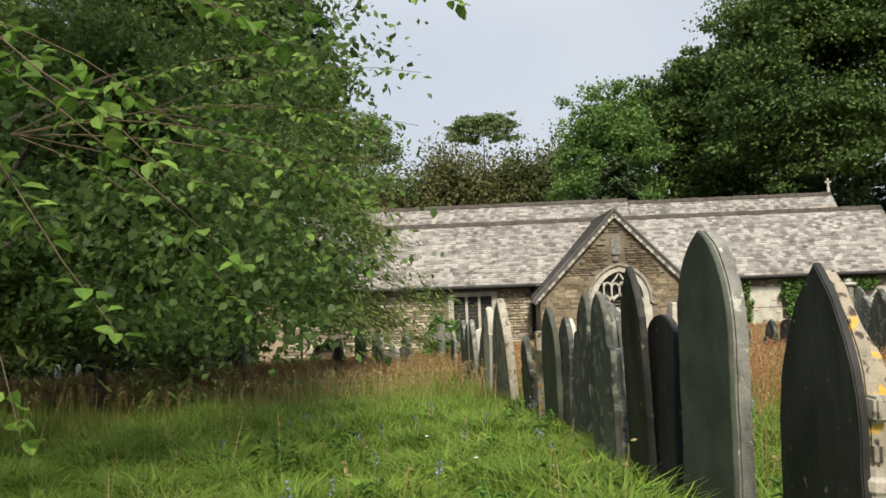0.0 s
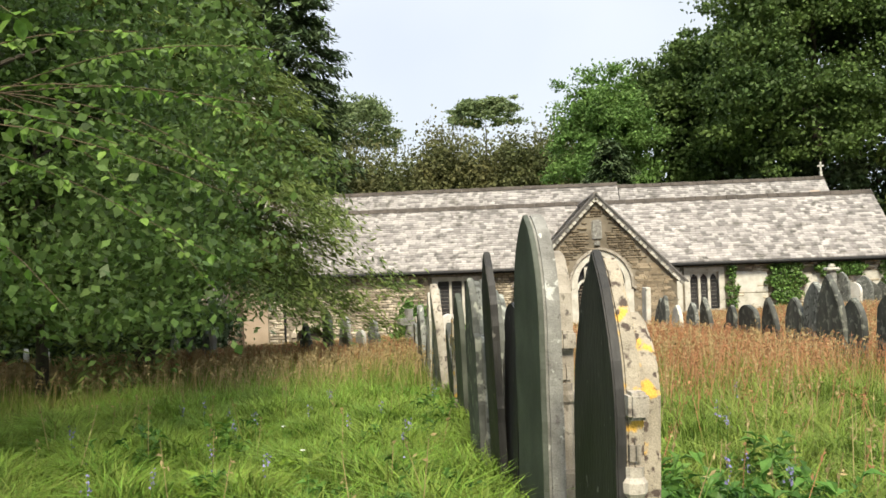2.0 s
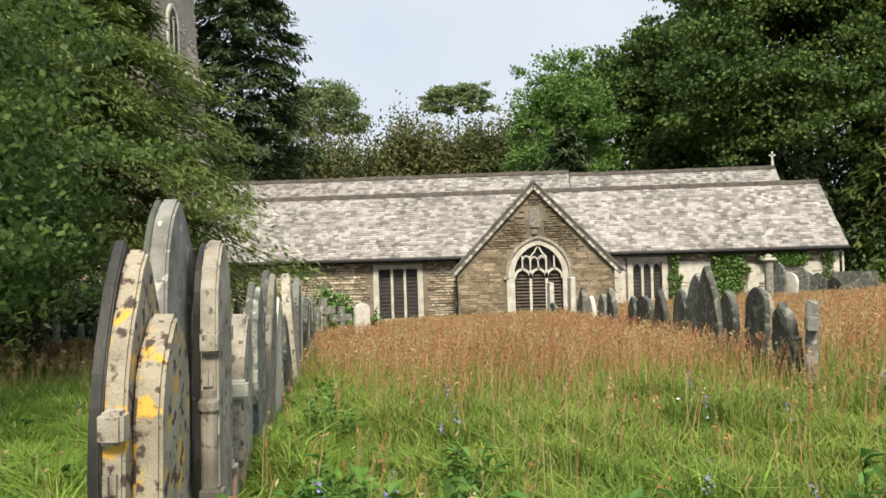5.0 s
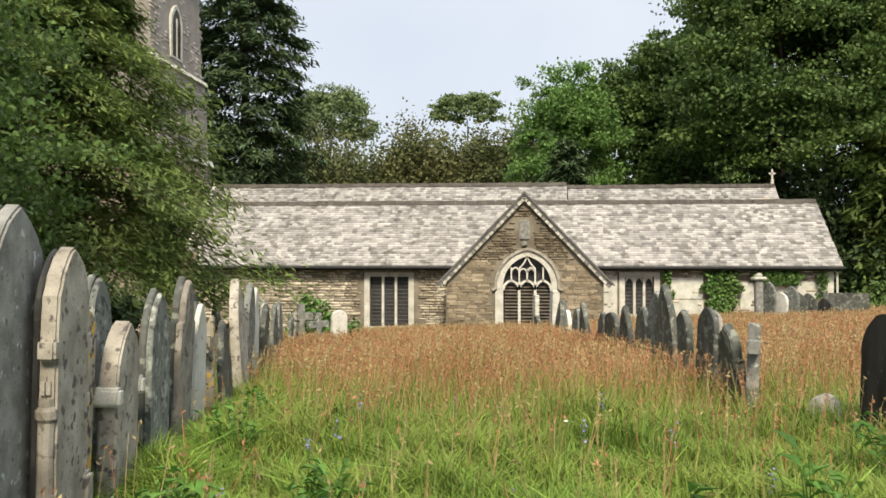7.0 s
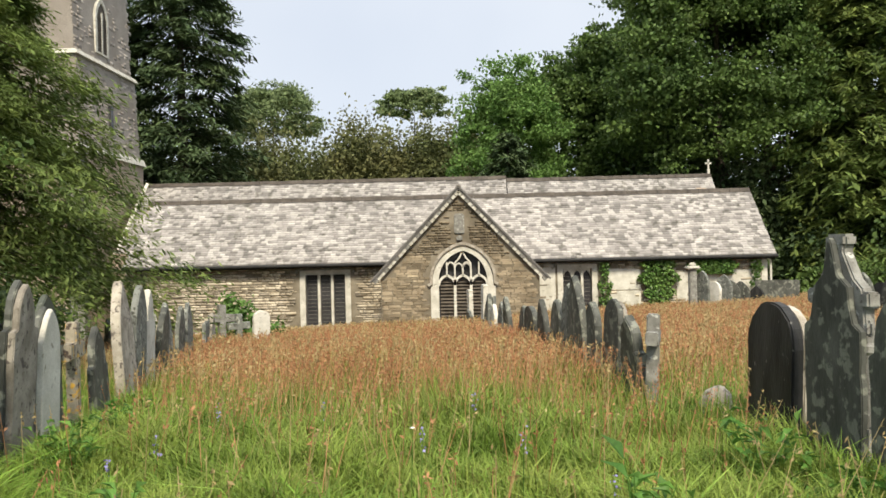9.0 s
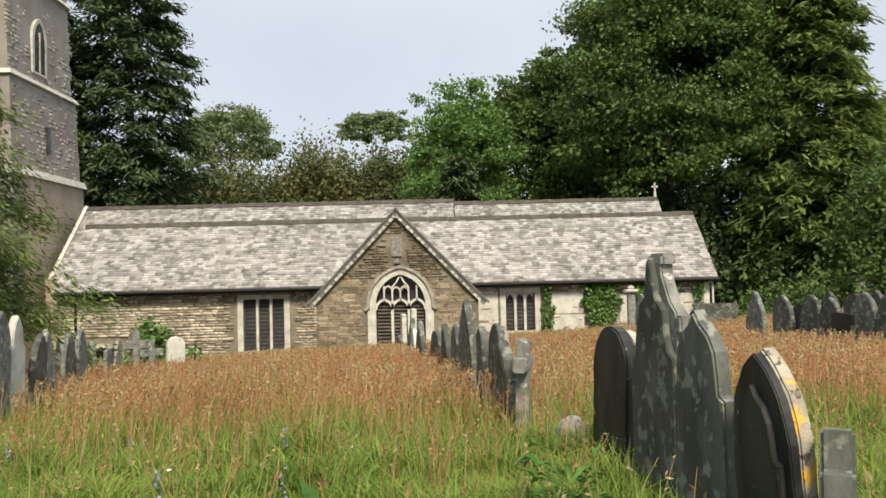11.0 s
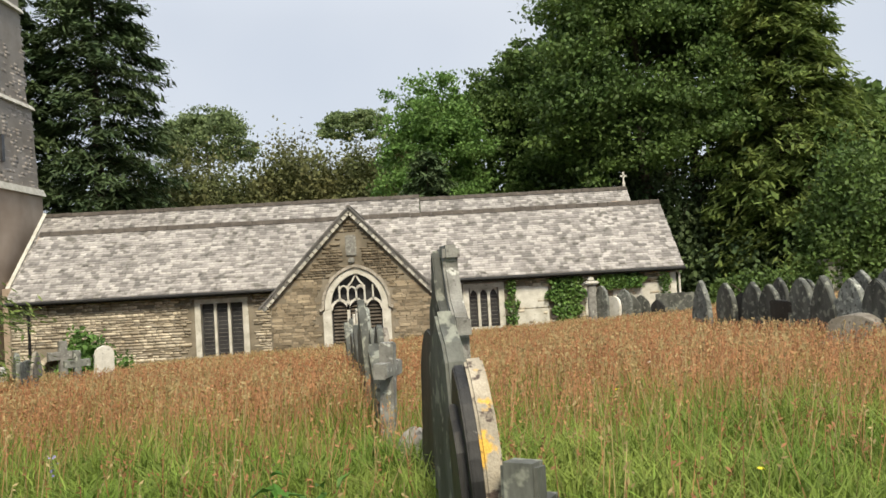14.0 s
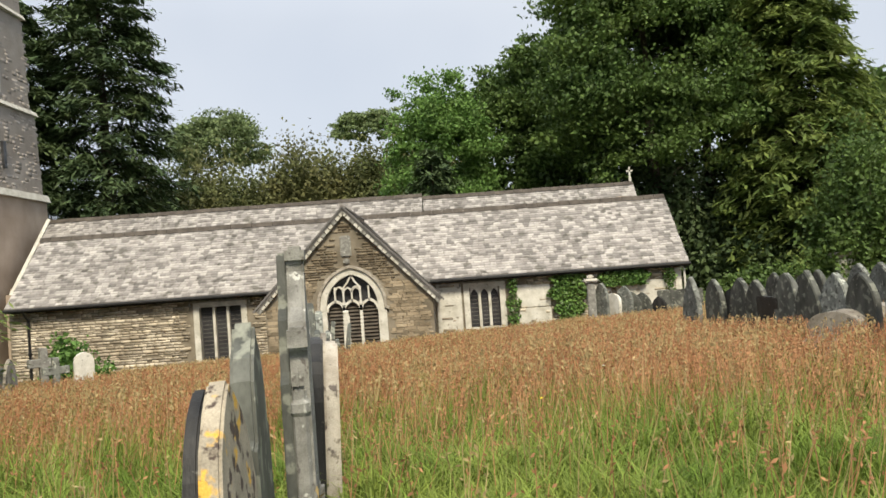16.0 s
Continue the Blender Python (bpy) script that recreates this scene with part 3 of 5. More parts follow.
for z0, z1, xe in ((6.75, 10.8, -13.09), (11.1, 15.8, -13.38)):
    vs, z = [], z0
    while z < z1:
        h = rng.uniform(0.12, 0.22)
        y = 39.1
        while y < 45.6:
            l = rng.uniform(0.25, 0.65)
            d = rng.uniform(0.01, 0.04)
            if not (41.3 < y + l and y < 42.9 and 11.4 < z < 14.4):
                inset = -0.034 * (z - z0)
                for yy, zz, dd in ((y, z, d), (y + l - 0.03, z, d), (y + l - 0.03, z + h - 0.025, d), (y, z + h - 0.025, d), (y - 0.01, z - 0.01, -0.03), (y + l - 0.02, z - 0.01, -0.03), (y + l - 0.02, z + h - 0.015, -0.03), (y - 0.01, z + h - 0.015, -0.03)):
                    vs.append((xe + dd + inset, yy, zz))
            y += l
        z += h
    k = np.arange(0, len(vs), 8)[:, None]
    tagged(soup("masonry", vs, np.concatenate([k + f for f in ([0, 1, 2, 3], [4, 5, 1, 0], [5, 6, 2, 1], [6, 7, 3, 2], [7, 4, 0, 3])], 1).reshape(-1, 4), RUBBLE_TOWER, tower), kind="stuff")

# ---- trees ----
def trunk_mesh(h, r, limbs, spread, z0=0.3, seed=0, lean=0.0):
    rd = random.Random(seed)
    bm = bmesh.new()
    n = 8
    pts = [(lean * (i / n) ** 2 * h * 0.2 + rd.uniform(-.05, .05) * h * .08, rd.uniform(-.05, .05) * h * .08, h * i / n - 0.3) for i in range(n + 1)]
    tube(bm, pts, [r * (1.25 if i == 0 else 1 - 0.88 * i / n) for i in range(n + 1)], 9)
    for k in range(limbs):
        f = rd.uniform(z0, 0.92)
        i = f * n
        b = Vector(pts[int(i)]).lerp(Vector(pts[min(n, int(i) + 1)]), i % 1)
        a = rd.uniform(0, math.tau)
        l = spread * rd.uniform(0.5, 0.95) * (1.1 - 0.5 * f)
        d = Vector((math.cos(a), math.sin(a), 0))
        tube(bm, [b, b + d * l * 0.4 + Vector((0, 0, l * 0.22)), b + d * l * 0.75 + Vector((rd.uniform(-.1, .1) * l, rd.uniform(-.1, .1) * l, l * 0.42)), b + d * l + Vector((0, 0, l * 0.5))], [r * 0.4 * (1 - f * 0.5), r * 0.28 * (1 - f * .5), r * 0.15, r * 0.05], 6)
    return bm


def broadleaf(name, at, top, rx, ry, base, label, mat, clumps, per, size, trunk_r=0.4, flat=0.55, seed=1, clump_r=0.16, hollow=0.45, limb=0.95, skirt=None):
    """A broadleaf tree: a crown of clumps of leaves on an uneven shell round limbs."""
    r = np.random.default_rng(seed)
    z = gz(at[0], at[1]) + 0.11 * max(0, min(130, at[1] - 62))
    t = thing(name, (at[0], at[1], z), label, "tree")
    part("trunk", trunk_mesh(top - z - 0.15 * (top - z), trunk_r, 14, rx * limb, 0.25, seed), BARK, t)
    u = r.normal(size=(clumps, 3))
    u /= np.linalg.norm(u, axis=1, keepdims=True)
    u[:, 2] = np.where(u[:, 2] < -0.6, -u[:, 2], u[:, 2])
    rad = r.uniform(hollow, 1.0, clumps) ** 0.6 * (1 + 0.12 * np.sin(5 * np.arctan2(u[:, 1], u[:, 0]) + seed) + 0.08 * r.normal(size=clumps))
    mid, hz = (top + base) / 2 - z, (top - base) / 2
    c = u * rad[:, None] * np.array((rx, ry, hz)) + np.array((0, 0, mid))
    if skirt is not None:
        c[:, 2] = np.where(c[:, 2] < skirt - z, r.uniform(skirt - z, mid, clumps), c[:, 2])
    cr = clump_r * (rx + ry) / 2 * r.uniform(0.6, 1.4, clumps)
    p = r.normal(size=(clumps, per, 3)) * np.array((0.62, 0.62, 0.62 * flat)) * cr[:, None, None] + c[:, None, :]
    v, f = leaf_cloud(p.reshape(-1, 3), np.full(clumps * per, size), 0.55, 1.5, 0.1, r)
    soup("crown", v, f, mat, t)
    return t


def conifer(name, at, top, radius, base, label, mat, tiers, per, size, trunk_r=0.35, droop=0.35, seed=1, power=0.8, sprays=26):
    """A conifer: whorls of drooping boughs, each with sprays of needles."""
    r = np.random.default_rng(seed)
    z = gz(at[0], at[1]) + 0.11 * max(0, min(130, at[1] - 62))
    t = thing(name, (at[0], at[1], z), label, "tree")
    h = top - z
    bm = bmesh.new()
    tube(bm, [(0, 0, -0.3), (0.05, 0, h * 0.3), (-0.05, 0.05, h * 0.65), (0, 0, h)], [trunk_r * 1.2, trunk_r, trunk_r * 0.6, 0.04], 9)
    allp, alld = [], []
    for i in range(tiers):
        f = (i + r.uniform(0, 1)) / tiers
        zz = (base - z) + (h - (base - z)) * f
        length = radius * (1 - f) ** power * r.uniform(0.7, 1.12) + 0.25
        a = i * 2.399 + r.uniform(-0.4, 0.4)
        d = np.array((math.cos(a), math.sin(a), 0))
        side = np.array((-d[1], d[0], 0))
        s = np.sqrt(r.uniform(0.03, 1, sprays))
        lat = r.normal(size=sprays) * 0.2 * length * (1.15 - s)
        q = d * (s * length)[:, None] + side * lat[:, None]
        q[:, 2] = zz + 0.12 * length * np.sin(s * 2.2) - droop * length * s ** 2 - 0.1 * np.abs(lat)
        tube(bm, [(0, 0, zz), tuple(d * length * 0.5 + np.array((0, 0, zz + 0.12 * length * 0.9 - droop * length * 0.25))), tuple(d * length * 0.95 + np.array((0, 0, zz + 0.1 * length - droop * length * 0.9)))], [trunk_r * 0.14 * (1 - 0.6 * f), trunk_r * 0.08, 0.006], 5)
        k = np.repeat(q, per, 0)
        sgn = np.sign(r.normal(size=len(k)))[:, None]
        alld.append(d * 0.75 + side * sgn * 0.65 + np.array((0, 0, -0.35)))
        k = k + r.normal(size=k.shape) * np.array((1, 1, 0.45)) * (0.05 * length + size * 1.2)
        allp.append(k)
    part("trunk", bm, BARK, t)
    p = np.concatenate(allp)
    v, fa = leaf_cloud(p, np.full(len(p), size), 0.75, 4.2, 0.2, r, np.concatenate(alld))
    soup("crown", v, fa, mat, t)
    return t


def shrub(name, at, top, rx, ry, label, mat, clumps, per, size, seed=1, category="bush", low=0.0):
    r = np.random.default_rng(seed)
    z = gz(at[0], at[1]) + 0.11 * max(0, min(130, at[1] - 62))
    t = thing(name, (at[0], at[1], z), label, category)
    bm = bmesh.new()
    for k in range(7):
        a = k * 0.9
        tube(bm, [(0.1 * math.cos(a), 0.1 * math.sin(a), -0.2), (0.35 * rx * math.cos(a), 0.35 * ry * math.sin(a), (top - z) * 0.45), (0.6 * rx * math.cos(a), 0.6 * ry * math.sin(a), (top - z) * 0.7)], [0.07, 0.05, 0.015], 5)
    part("stems", bm, BARK, t)
    u = r.normal(size=(clumps, 3))
    u /= np.linalg.norm(u, axis=1, keepdims=True)
    u[:, 2] = np.abs(u[:, 2])
    c = u * (r.uniform(0.35, 1.0, clumps) ** 0.5)[:, None] * (1 + 0.1 * r.normal(size=(clumps, 1))) * np.array((rx, ry, top - z)) + np.array((0, 0, low))
    p = r.normal(size=(clumps, per, 3)) * np.array((0.16 * rx, 0.16 * ry, 0.1 * (top - z))) * r.uniform(0.6, 1.3, (clumps, 1, 1)) + c[:, None, :]
    p = p.reshape(-1, 3)
    p[:, 2] = np.maximum(p[:, 2], 0.02)
    v, f = leaf_cloud(p, np.full(len(p), size), 0.55, 1.5, 0.1, r)
    soup("foliage", v, f, mat, t)
    return t


# the woodland behind the church
conifer("cedar_tree", (-16.0, 62), 25, 6.5, 1.5, "tall dark cedar with layered drooping boughs", L_CEDAR, 130, 8, 0.17, 0.45, 0.22, 11, 0.35, 36)
conifer("cedar_tree", (-21.5, 60), 22, 6.0, 1.0, "tall dark cedar behind the tower", L_CEDAR, 120, 8, 0.18, 0.45, 0.25, 12, 0.4, 34)
conifer("cedar_tree", (30.2, 54), 24, 5.9, 0.5, "broad dark conifer with drooping sprays of needles", L_CONIFER, 180, 9, 0.18, 0.5, 0.4, 13, 0.5, 36)
broadleaf("beech_tree", (21.8, 57), 21.5, 7.4, 7.2, 2.2, "huge dark green beech with a dense rounded crown", L_OAK, 520, 190, 0.2, 0.6, 0.5, 14, 0.15, 0.6)
broadleaf("beech_tree", (29, 68), 25, 7.5, 7, 3, "large dark beech deep in the wood", L_OAK, 300, 150, 0.26, 0.6, 0.5, 15, 0.16, 0.6)
broadleaf("beech_tree", (13.8, 66), 16.6, 4.6, 5, 2, "dark green woodland tree", L_OAK, 280, 150, 0.22, 0.5, 0.5, 16, 0.16, 0.5)
broadleaf("beech_tree", (16.8, 63), 18.6, 4.0, 4.4, 2, "green woodland tree between ash and beech", L_OAK, 260, 150, 0.22, 0.5, 0.5, 41, 0.16, 0.5)
broadleaf("ash_tree", (8.2, 60), 14.2, 3.7, 4.0, 1.5, "light green ash with feathery foliage", L_ASH, 300, 130, 0.17, 0.3, 0.6, 17, 0.15, 0.4)
broadleaf("wind_shaped_tree", (-16.8, 96), 20.6, 5.4, 5, 13.5, "pale wind-shaped tree with bare lower branches", L_FAR, 230, 80, 0.24, 0.35, 0.4, 18, 0.15, 0.6)
broadleaf("wind_shaped_tree", (-1.6, 120), 24.6, 5.4, 5, 20.0, "distant pale tree with an airy flat crown", L_FAR, 140, 70, 0.28, 0.35, 0.4, 19, 0.13, 0.6)
conifer("yew_tree", (7.3, 51), 8.3, 2.2, 0.0, "dark brown-green yew behind the ridge", L_CEDAR, 60, 9, 0.12, 0.2, 0.2, 20, 0.5, 16)
for i, (x, y, top, rx) in enumerate(((-13, 74, 10.3, 5), (-8.5, 72, 10.3, 4.5), (-4.5, 74, 11.4, 5), (0, 75, 11.6, 5), (4.5, 73, 11, 4.5), (-18, 76, 11, 5), (8, 78, 11.5, 5), (-13, 83, 11.6, 6), (-5, 84, 12.6, 6), (3, 84, 12.8, 6))):
    shrub("gorse_thicket", (x, y), top, rx, 4, "olive brown thicket on the bank behind the church", L_SCRUB, 260, 150, 0.23, 30 + i, "thicket")
# L_CEDAR on the first three puts the beech's shade into the leaf colour
for i, (x, y, top, rx, mat) in enumerate(((18.5, 57, 8.5, 3.6, L_CEDAR), (22.5, 56, 8, 4, L_CEDAR), (27.5, 54, 7, 4, L_CEDAR), (19, 69, 12, 5, L_CEDAR), (27, 69, 13, 5, L_CEDAR), (34, 66, 12, 5, L_CEDAR), (34, 46, 7, 4.5, L_OAK), (40, 42, 5, 5, L_OAK), (-25, 48, 7, 5, L_CEDAR), (-24, 34, 7, 5, L_CEDAR), (-20, 26, 5, 4, L_CEDAR))):
    shrub("laurel_thicket", (x, y), top, rx, 3, "evergreen undergrowth below the trees, some coloured dark for their shade", mat, 130, 60, 0.26, 50 + i, "thicket")
# added thickets, dark leaves in place of the deep shade below the spruce
for i, (x, y, top, rx) in enumerate(((-10.6, 28, 0.9, 1.9), (-13, 26.5, 1.4, 2.0), (-15.5, 25.5, 1.8, 2.2), (-18, 22, 2.0, 2.4), (-19.5, 17, 2.4, 2.6), (-17, 9, 3.0, 3.2))):
    shrub("dark_fill_thicket", (x, y), top, rx, 1.4, "dark evergreen thicket added to stand for the deep shade behind the spruce", L_CEDAR, 120, 70, 0.13, 80 + i, "thicket")
shrub("laurel_bush", (25.8, 38.5), 5.6, 2.3, 2.2, "rounded glossy green laurel bush", L_OAK, 170, 90, 0.16, 60)
shrub("laurel_bush", (29.5, 37), 3.0, 2.4, 1.6, "low bright green bush by the wall", L_ASH, 90, 70, 0.14, 61)
shrub("bramble_bush", (21.5, 38.5), 0.6, 2.6, 1.2, "low dark bramble beside the church", L_OAK, 90, 60, 0.14, 62)
broadleaf("oak_tree", (40, 62), 12.5, 6, 6, 1, "woodland oak on the slope", L_OAK, 220, 80, 0.36, 0.5, 0.5, 63, 0.16, 0.5)
broadleaf("oak_tree", (46, 54), 12, 6, 6, 0, "pale green oak beyond the graves", L_ASH, 180, 80, 0.34, 0.5, 0.5, 64, 0.16, 0.5)
broadleaf("oak_tree", (-32, 50), 20, 8, 8, 1, "woodland oak west of the tower", L_OAK, 200, 80, 0.38, 0.5, 0.5, 65, 0.16, 0.5)
broadleaf("oak_tree", (-30, 30), 18, 8, 8, 0, "dark woodland oak beyond the spruce", L_OAK, 200, 80, 0.38, 0.5, 0.5, 66, 0.16, 0.5)

# the spruce and the overhanging beech beside the grave row
conifer("spruce_tree", (-7.6, 18.5), 13.4, 5.9, 1.0, "spreading green spruce with drooping branch tips", L_CONIFER, 250, 21, 0.05, 0.24, 0.32, 21, 1.12, 60)
conifer("spruce_tree", (-11.5, 16), 14.0, 5.2, 1.0, "spruce tree standing behind another", L_CONIFER, 160, 13, 0.065, 0.24, 0.3, 22, 0.9, 42)
broadleaf("overhanging_beech", (-6.3, 8.8), 9.0, 4.3, 4.3, -3.0, "beech with low green branches over the grass", L_BEECH, 520, 160, 0.062, 0.2, 0.35, 23, 0.13, 0.7, 0.6, 0.85)

broadleaf("overhanging_beech", (-4.7, 2.2), 6.8, 3.1, 2.8, 3.0, "beech crown that shades the grass beside the path", L_BEECH, 130, 90, 0.075, 0.14, 0.35, 24, 0.14, 0.4, 0.45)
broadleaf("hazel_tree", (-7.2, 13.6), 6.2, 3.0, 2.4, -2.5, "dense hazel between the beech and the spruce", L_BEECH, 300, 130, 0.075, 0.12, 0.4, 25, 0.13, 0.6, 0.95, 0.5)


def hanging_branch(at, ends, leaves, seed, leaf=0.085):
    """Twigs with single broad leaves."""
    r = random.Random(seed)
    t = thing("hanging_branch", at, "thin twigs with fresh green leaves hanging into the path", "branch")
    bm, lm = bmesh.new(), bmesh.new()
    for e in ends:
        e = Vector(e)
        mids = [Vector((0, 0, 0)).lerp(e, i / 6) + Vector((r.uniform(-.03, .03), r.uniform(-.03, .03), 0.16 * math.sin(i / 6 * math.pi))) for i in range(7)]
        tube(bm, mids, [0.0055 - 0.0006 * i for i in range(7)], 5)
        for k in range(leaves):
            i = r.uniform(1.2, 5.99)
            p = mids[int(i)].lerp(mids[int(i) + 1], i % 1)
            d = Vector((r.uniform(-1, 1), r.uniform(-1, 1), r.uniform(-0.9, 0.3))).normalized()
            up = Vector((r.uniform(-.5, .5), r.uniform(-.7, .2), 1)).normalized()
            s = d.cross(up).normalized()
            up = s.cross(d)
            l, w2 = leaf * r.uniform(0.7, 1.3), leaf * 0.36 * r.uniform(0.8, 1.2)
            p = p + d * 0.02
            spine = [lm.verts.new(p + d * l * q - up * (0.1 * l * q * q)) for q in (0, 0.3, 0.65, 1)]
            for sg in (1, -1):
                e1, e2 = lm.verts.new(p + d * l * 0.3 + s * sg * w2 + up * 0.01), lm.verts.new(p + d * l * 0.68 + s * sg * w2 * 0.85 + up * 0.006)
                lm.faces.new((spine[0], e1, spine[1]))
                lm.faces.new((spine[1], e1, e2, spine[2]))
                lm.faces.new((spine[2], e2, spine[3]))
    tagged(part("twigs", bm, TWIG, t), kind="stuff")
    tagged(part("leaves", lm, L_NEAR, t), kind="stuff")


hanging_branch((-2.6, 2.6, 2.5), [(1.5, -0.2, -0.2), (1.25, -0.3, -0.7), (0.95, 0.0, -1.25), (1.1, 0.4, -0.45), (0.75, -0.2, -1.6), (1.3, 0.3, -1.0)], 40, 1, 0.075)
hanging_branch((-2.5, 3.4, 2.9), [(1.9, -0.2, 0.05), (1.7, 0.3, 0.25), (1.5, 0.2, -0.25), (2.1, 0.5, -0.1), (1.3, 0.0, -0.4), (2.4, 0.2, -0.05)], 42, 2, 0.075)
hanging_branch((-3.2, 4.6, 2.4), [(1.9, -0.2, -0.3), (2.2, 0.6, -0.5), (2.0, 0.9, -0.9), (1.5, 0.0, -1.2), (2.4, 0.9, 0.1), (1.8, 0.4, 0.5)], 46, 3, 0.07)
hanging_branch((-3.0, 6.0, 2.8), [(1.8, 0.2, -0.7), (2.1, 0.6, -1.0), (1.9, 0.9, -0.2), (1.5, 0.3, -1.5), (2.2, 0.0, 0.2)], 46, 4, 0.07)

# ---- gravestones ----
def outline(shape, w, h):
    """Half-open outline (u, z) of a headstone, from the lower left over the top."""
    if shape == "round":
        return [(-w, 0), *[(-w * math.cos(a * math.pi / 14), h - w + w * math.sin(a * math.pi / 14)) for a in range(15)], (w, 0)]
    if shape == "segment":
        return [(-w, 0), *[(-w * math.cos(a * math.pi / 12), h - 0.55 * w + 0.55 * w * math.sin(a * math.pi / 12)) for a in range(13)], (w, 0)]
    if shape == "gothic":
        return [(-w, 0), *pointed(-w, w, h - 1.55 * w, 1.55 * w, 8), (w, 0)]
    if shape == "lancet":
        return [(-w, 0), *pointed(-w, w, h - 2.3 * w, 2.3 * w, 8), (w, 0)]
    if shape == "shoulder":
        c = 0.68 * w
        return [(-w, 0), (-w, h - 1.5 * w), (-w * 0.97, h - 1.36 * w), (-c, h - 1.3 * w), *pointed(-c, c, h - 1.1 * w, 1.1 * w, 7), (c, h - 1.3 * w), (w * 0.97, h - 1.36 * w), (w, h - 1.5 * w), (w, 0)]
    if shape == "ogee":
        return [(-w, 0), (-w, h - 1.5 * w), (-0.8 * w, h - 1.4 * w), (-0.78 * w, h - 1.1 * w), (-0.7 * w, h - 0.7 * w), (-0.5 * w, h - 0.4 * w), (-0.2 * w, h - 0.22 * w), (0, h), (0.2 * w, h - 0.22 * w), (0.5 * w, h - 0.4 * w), (0.7 * w, h - 0.7 * w), (0.78 * w, h - 1.1 * w), (0.8 * w, h - 1.4 * w), (w, h - 1.5 * w), (w, 0)]
    if shape == "spire":
        return [(-w, 0), (-w, h - 1.9 * w), (-0.75 * w, h - 1.75 * w), (-0.6 * w, h - 1.0 * w), (-0.25 * w, h - 0.75 * w), (-0.1 * w, h - 0.12 * w), (0, h), (0.1 * w, h - 0.12 * w), (0.25 * w, h - 0.75 * w), (0.6 * w, h - 1.0 * w), (0.75 * w, h - 1.75 * w), (w, h - 1.9 * w), (w, 0)]
    if shape == "stepped":
        c = 0.3 * w
        return [(-w, 0), (-w, h - 0.42), (-0.92 * w, h - 0.34), (-0.62 * w, h - 0.27), (-0.4 * w, h - 0.16), (-c, h - 0.1), (-c, h), (c, h), (c, h - 0.1), (0.4 * w, h - 0.16), (0.62 * w, h - 0.27), (0.92 * w, h - 0.34), (w, h - 0.42), (w, 0)]
    if shape == "cross":
        a = 0.26 * w
        return [(-a, 0), (-a, h - 1.35 * w), (-w, h - 1.35 * w), (-w, h - 0.75 * w), (-a, h - 0.75 * w), (-a, h), (a, h), (a, h - 0.75 * w), (w, h - 0.75 * w), (w, h - 1.35 * w), (a, h - 1.35 * w), (a, 0)]
    return [(-w, 0), (-w, h - 0.03), (-w + 0.03, h), (w - 0.03, h), (w, h - 0.03), (w, 0)]


def slab(shape, w, h, thick, seed, wear=0.006, off=0.0):
    """A worn upright slab: width along y, thickness along x."""
    r = random.Random(seed)
    pts = []
    raw = outline(shape, w, h)
    for (u0, z0), (u1, z1) in zip(raw, raw[1:]):
        n = max(1, int(math.hypot(u1 - u0, z1 - z0) / 0.09))
        pts += [(u0 + (u1 - u0) * i / n, z0 + (z1 - z0) * i / n) for i in range(n)]
    pts.append(raw[-1])
    pts = [(u + r.uniform(-wear, wear), z + (r.uniform(-wear, wear) if z > 0 else -0.35)) for u, z in pts]
    bm = bmesh.new()
    a = [bm.verts.new((off - thick / 2, u, z)) for u, z in pts]
    f = bm.faces.new(a)
    ext = bmesh.ops.extrude_face_region(bm, geom=[f])
    bmesh.ops.translate(bm, vec=(thick, 0, 0), verts=[v for v in ext["geom"] if isinstance(v, bmesh.types.BMVert)])
    bmesh.ops.recalc_face_normals(bm, faces=bm.faces[:])
    rim = [e for e in bm.edges if len(e.link_faces) == 2 and abs(e.link_faces[0].normal.dot(e.link_faces[1].normal)) < 0.3 and abs(e.verts[0].co.x - e.verts[1].co.x) < 1e-6]
    bmesh.ops.bevel(bm, geom=rim, offset=min(0.014, thick * 0.15), segments=2, affect="EDGES")
    return bm


WORDS = {SLATE_DARK: "dark slate", SLATE_BLACK: "blackened slate", SLATE_GREEN: "smooth green-grey slate", SLATE_GREY: "pale grey slate", GRANITE: "speckled granite", GRANITE_GREY: "grey granite", LICHEN: "granite with yellow lichen", PALE_STONE: "pale stone", WHITE_STONE: "white stone"}
SHAPES = {"round": "round-topped", "segment": "low round-topped", "gothic": "pointed", "lancet": "tall pointed", "shoulder": "shouldered pointed", "ogee": "ogee-topped", "spire": "spired", "stepped": "stepped-top", "cross": "cross-shaped", "rect": "square-topped"}


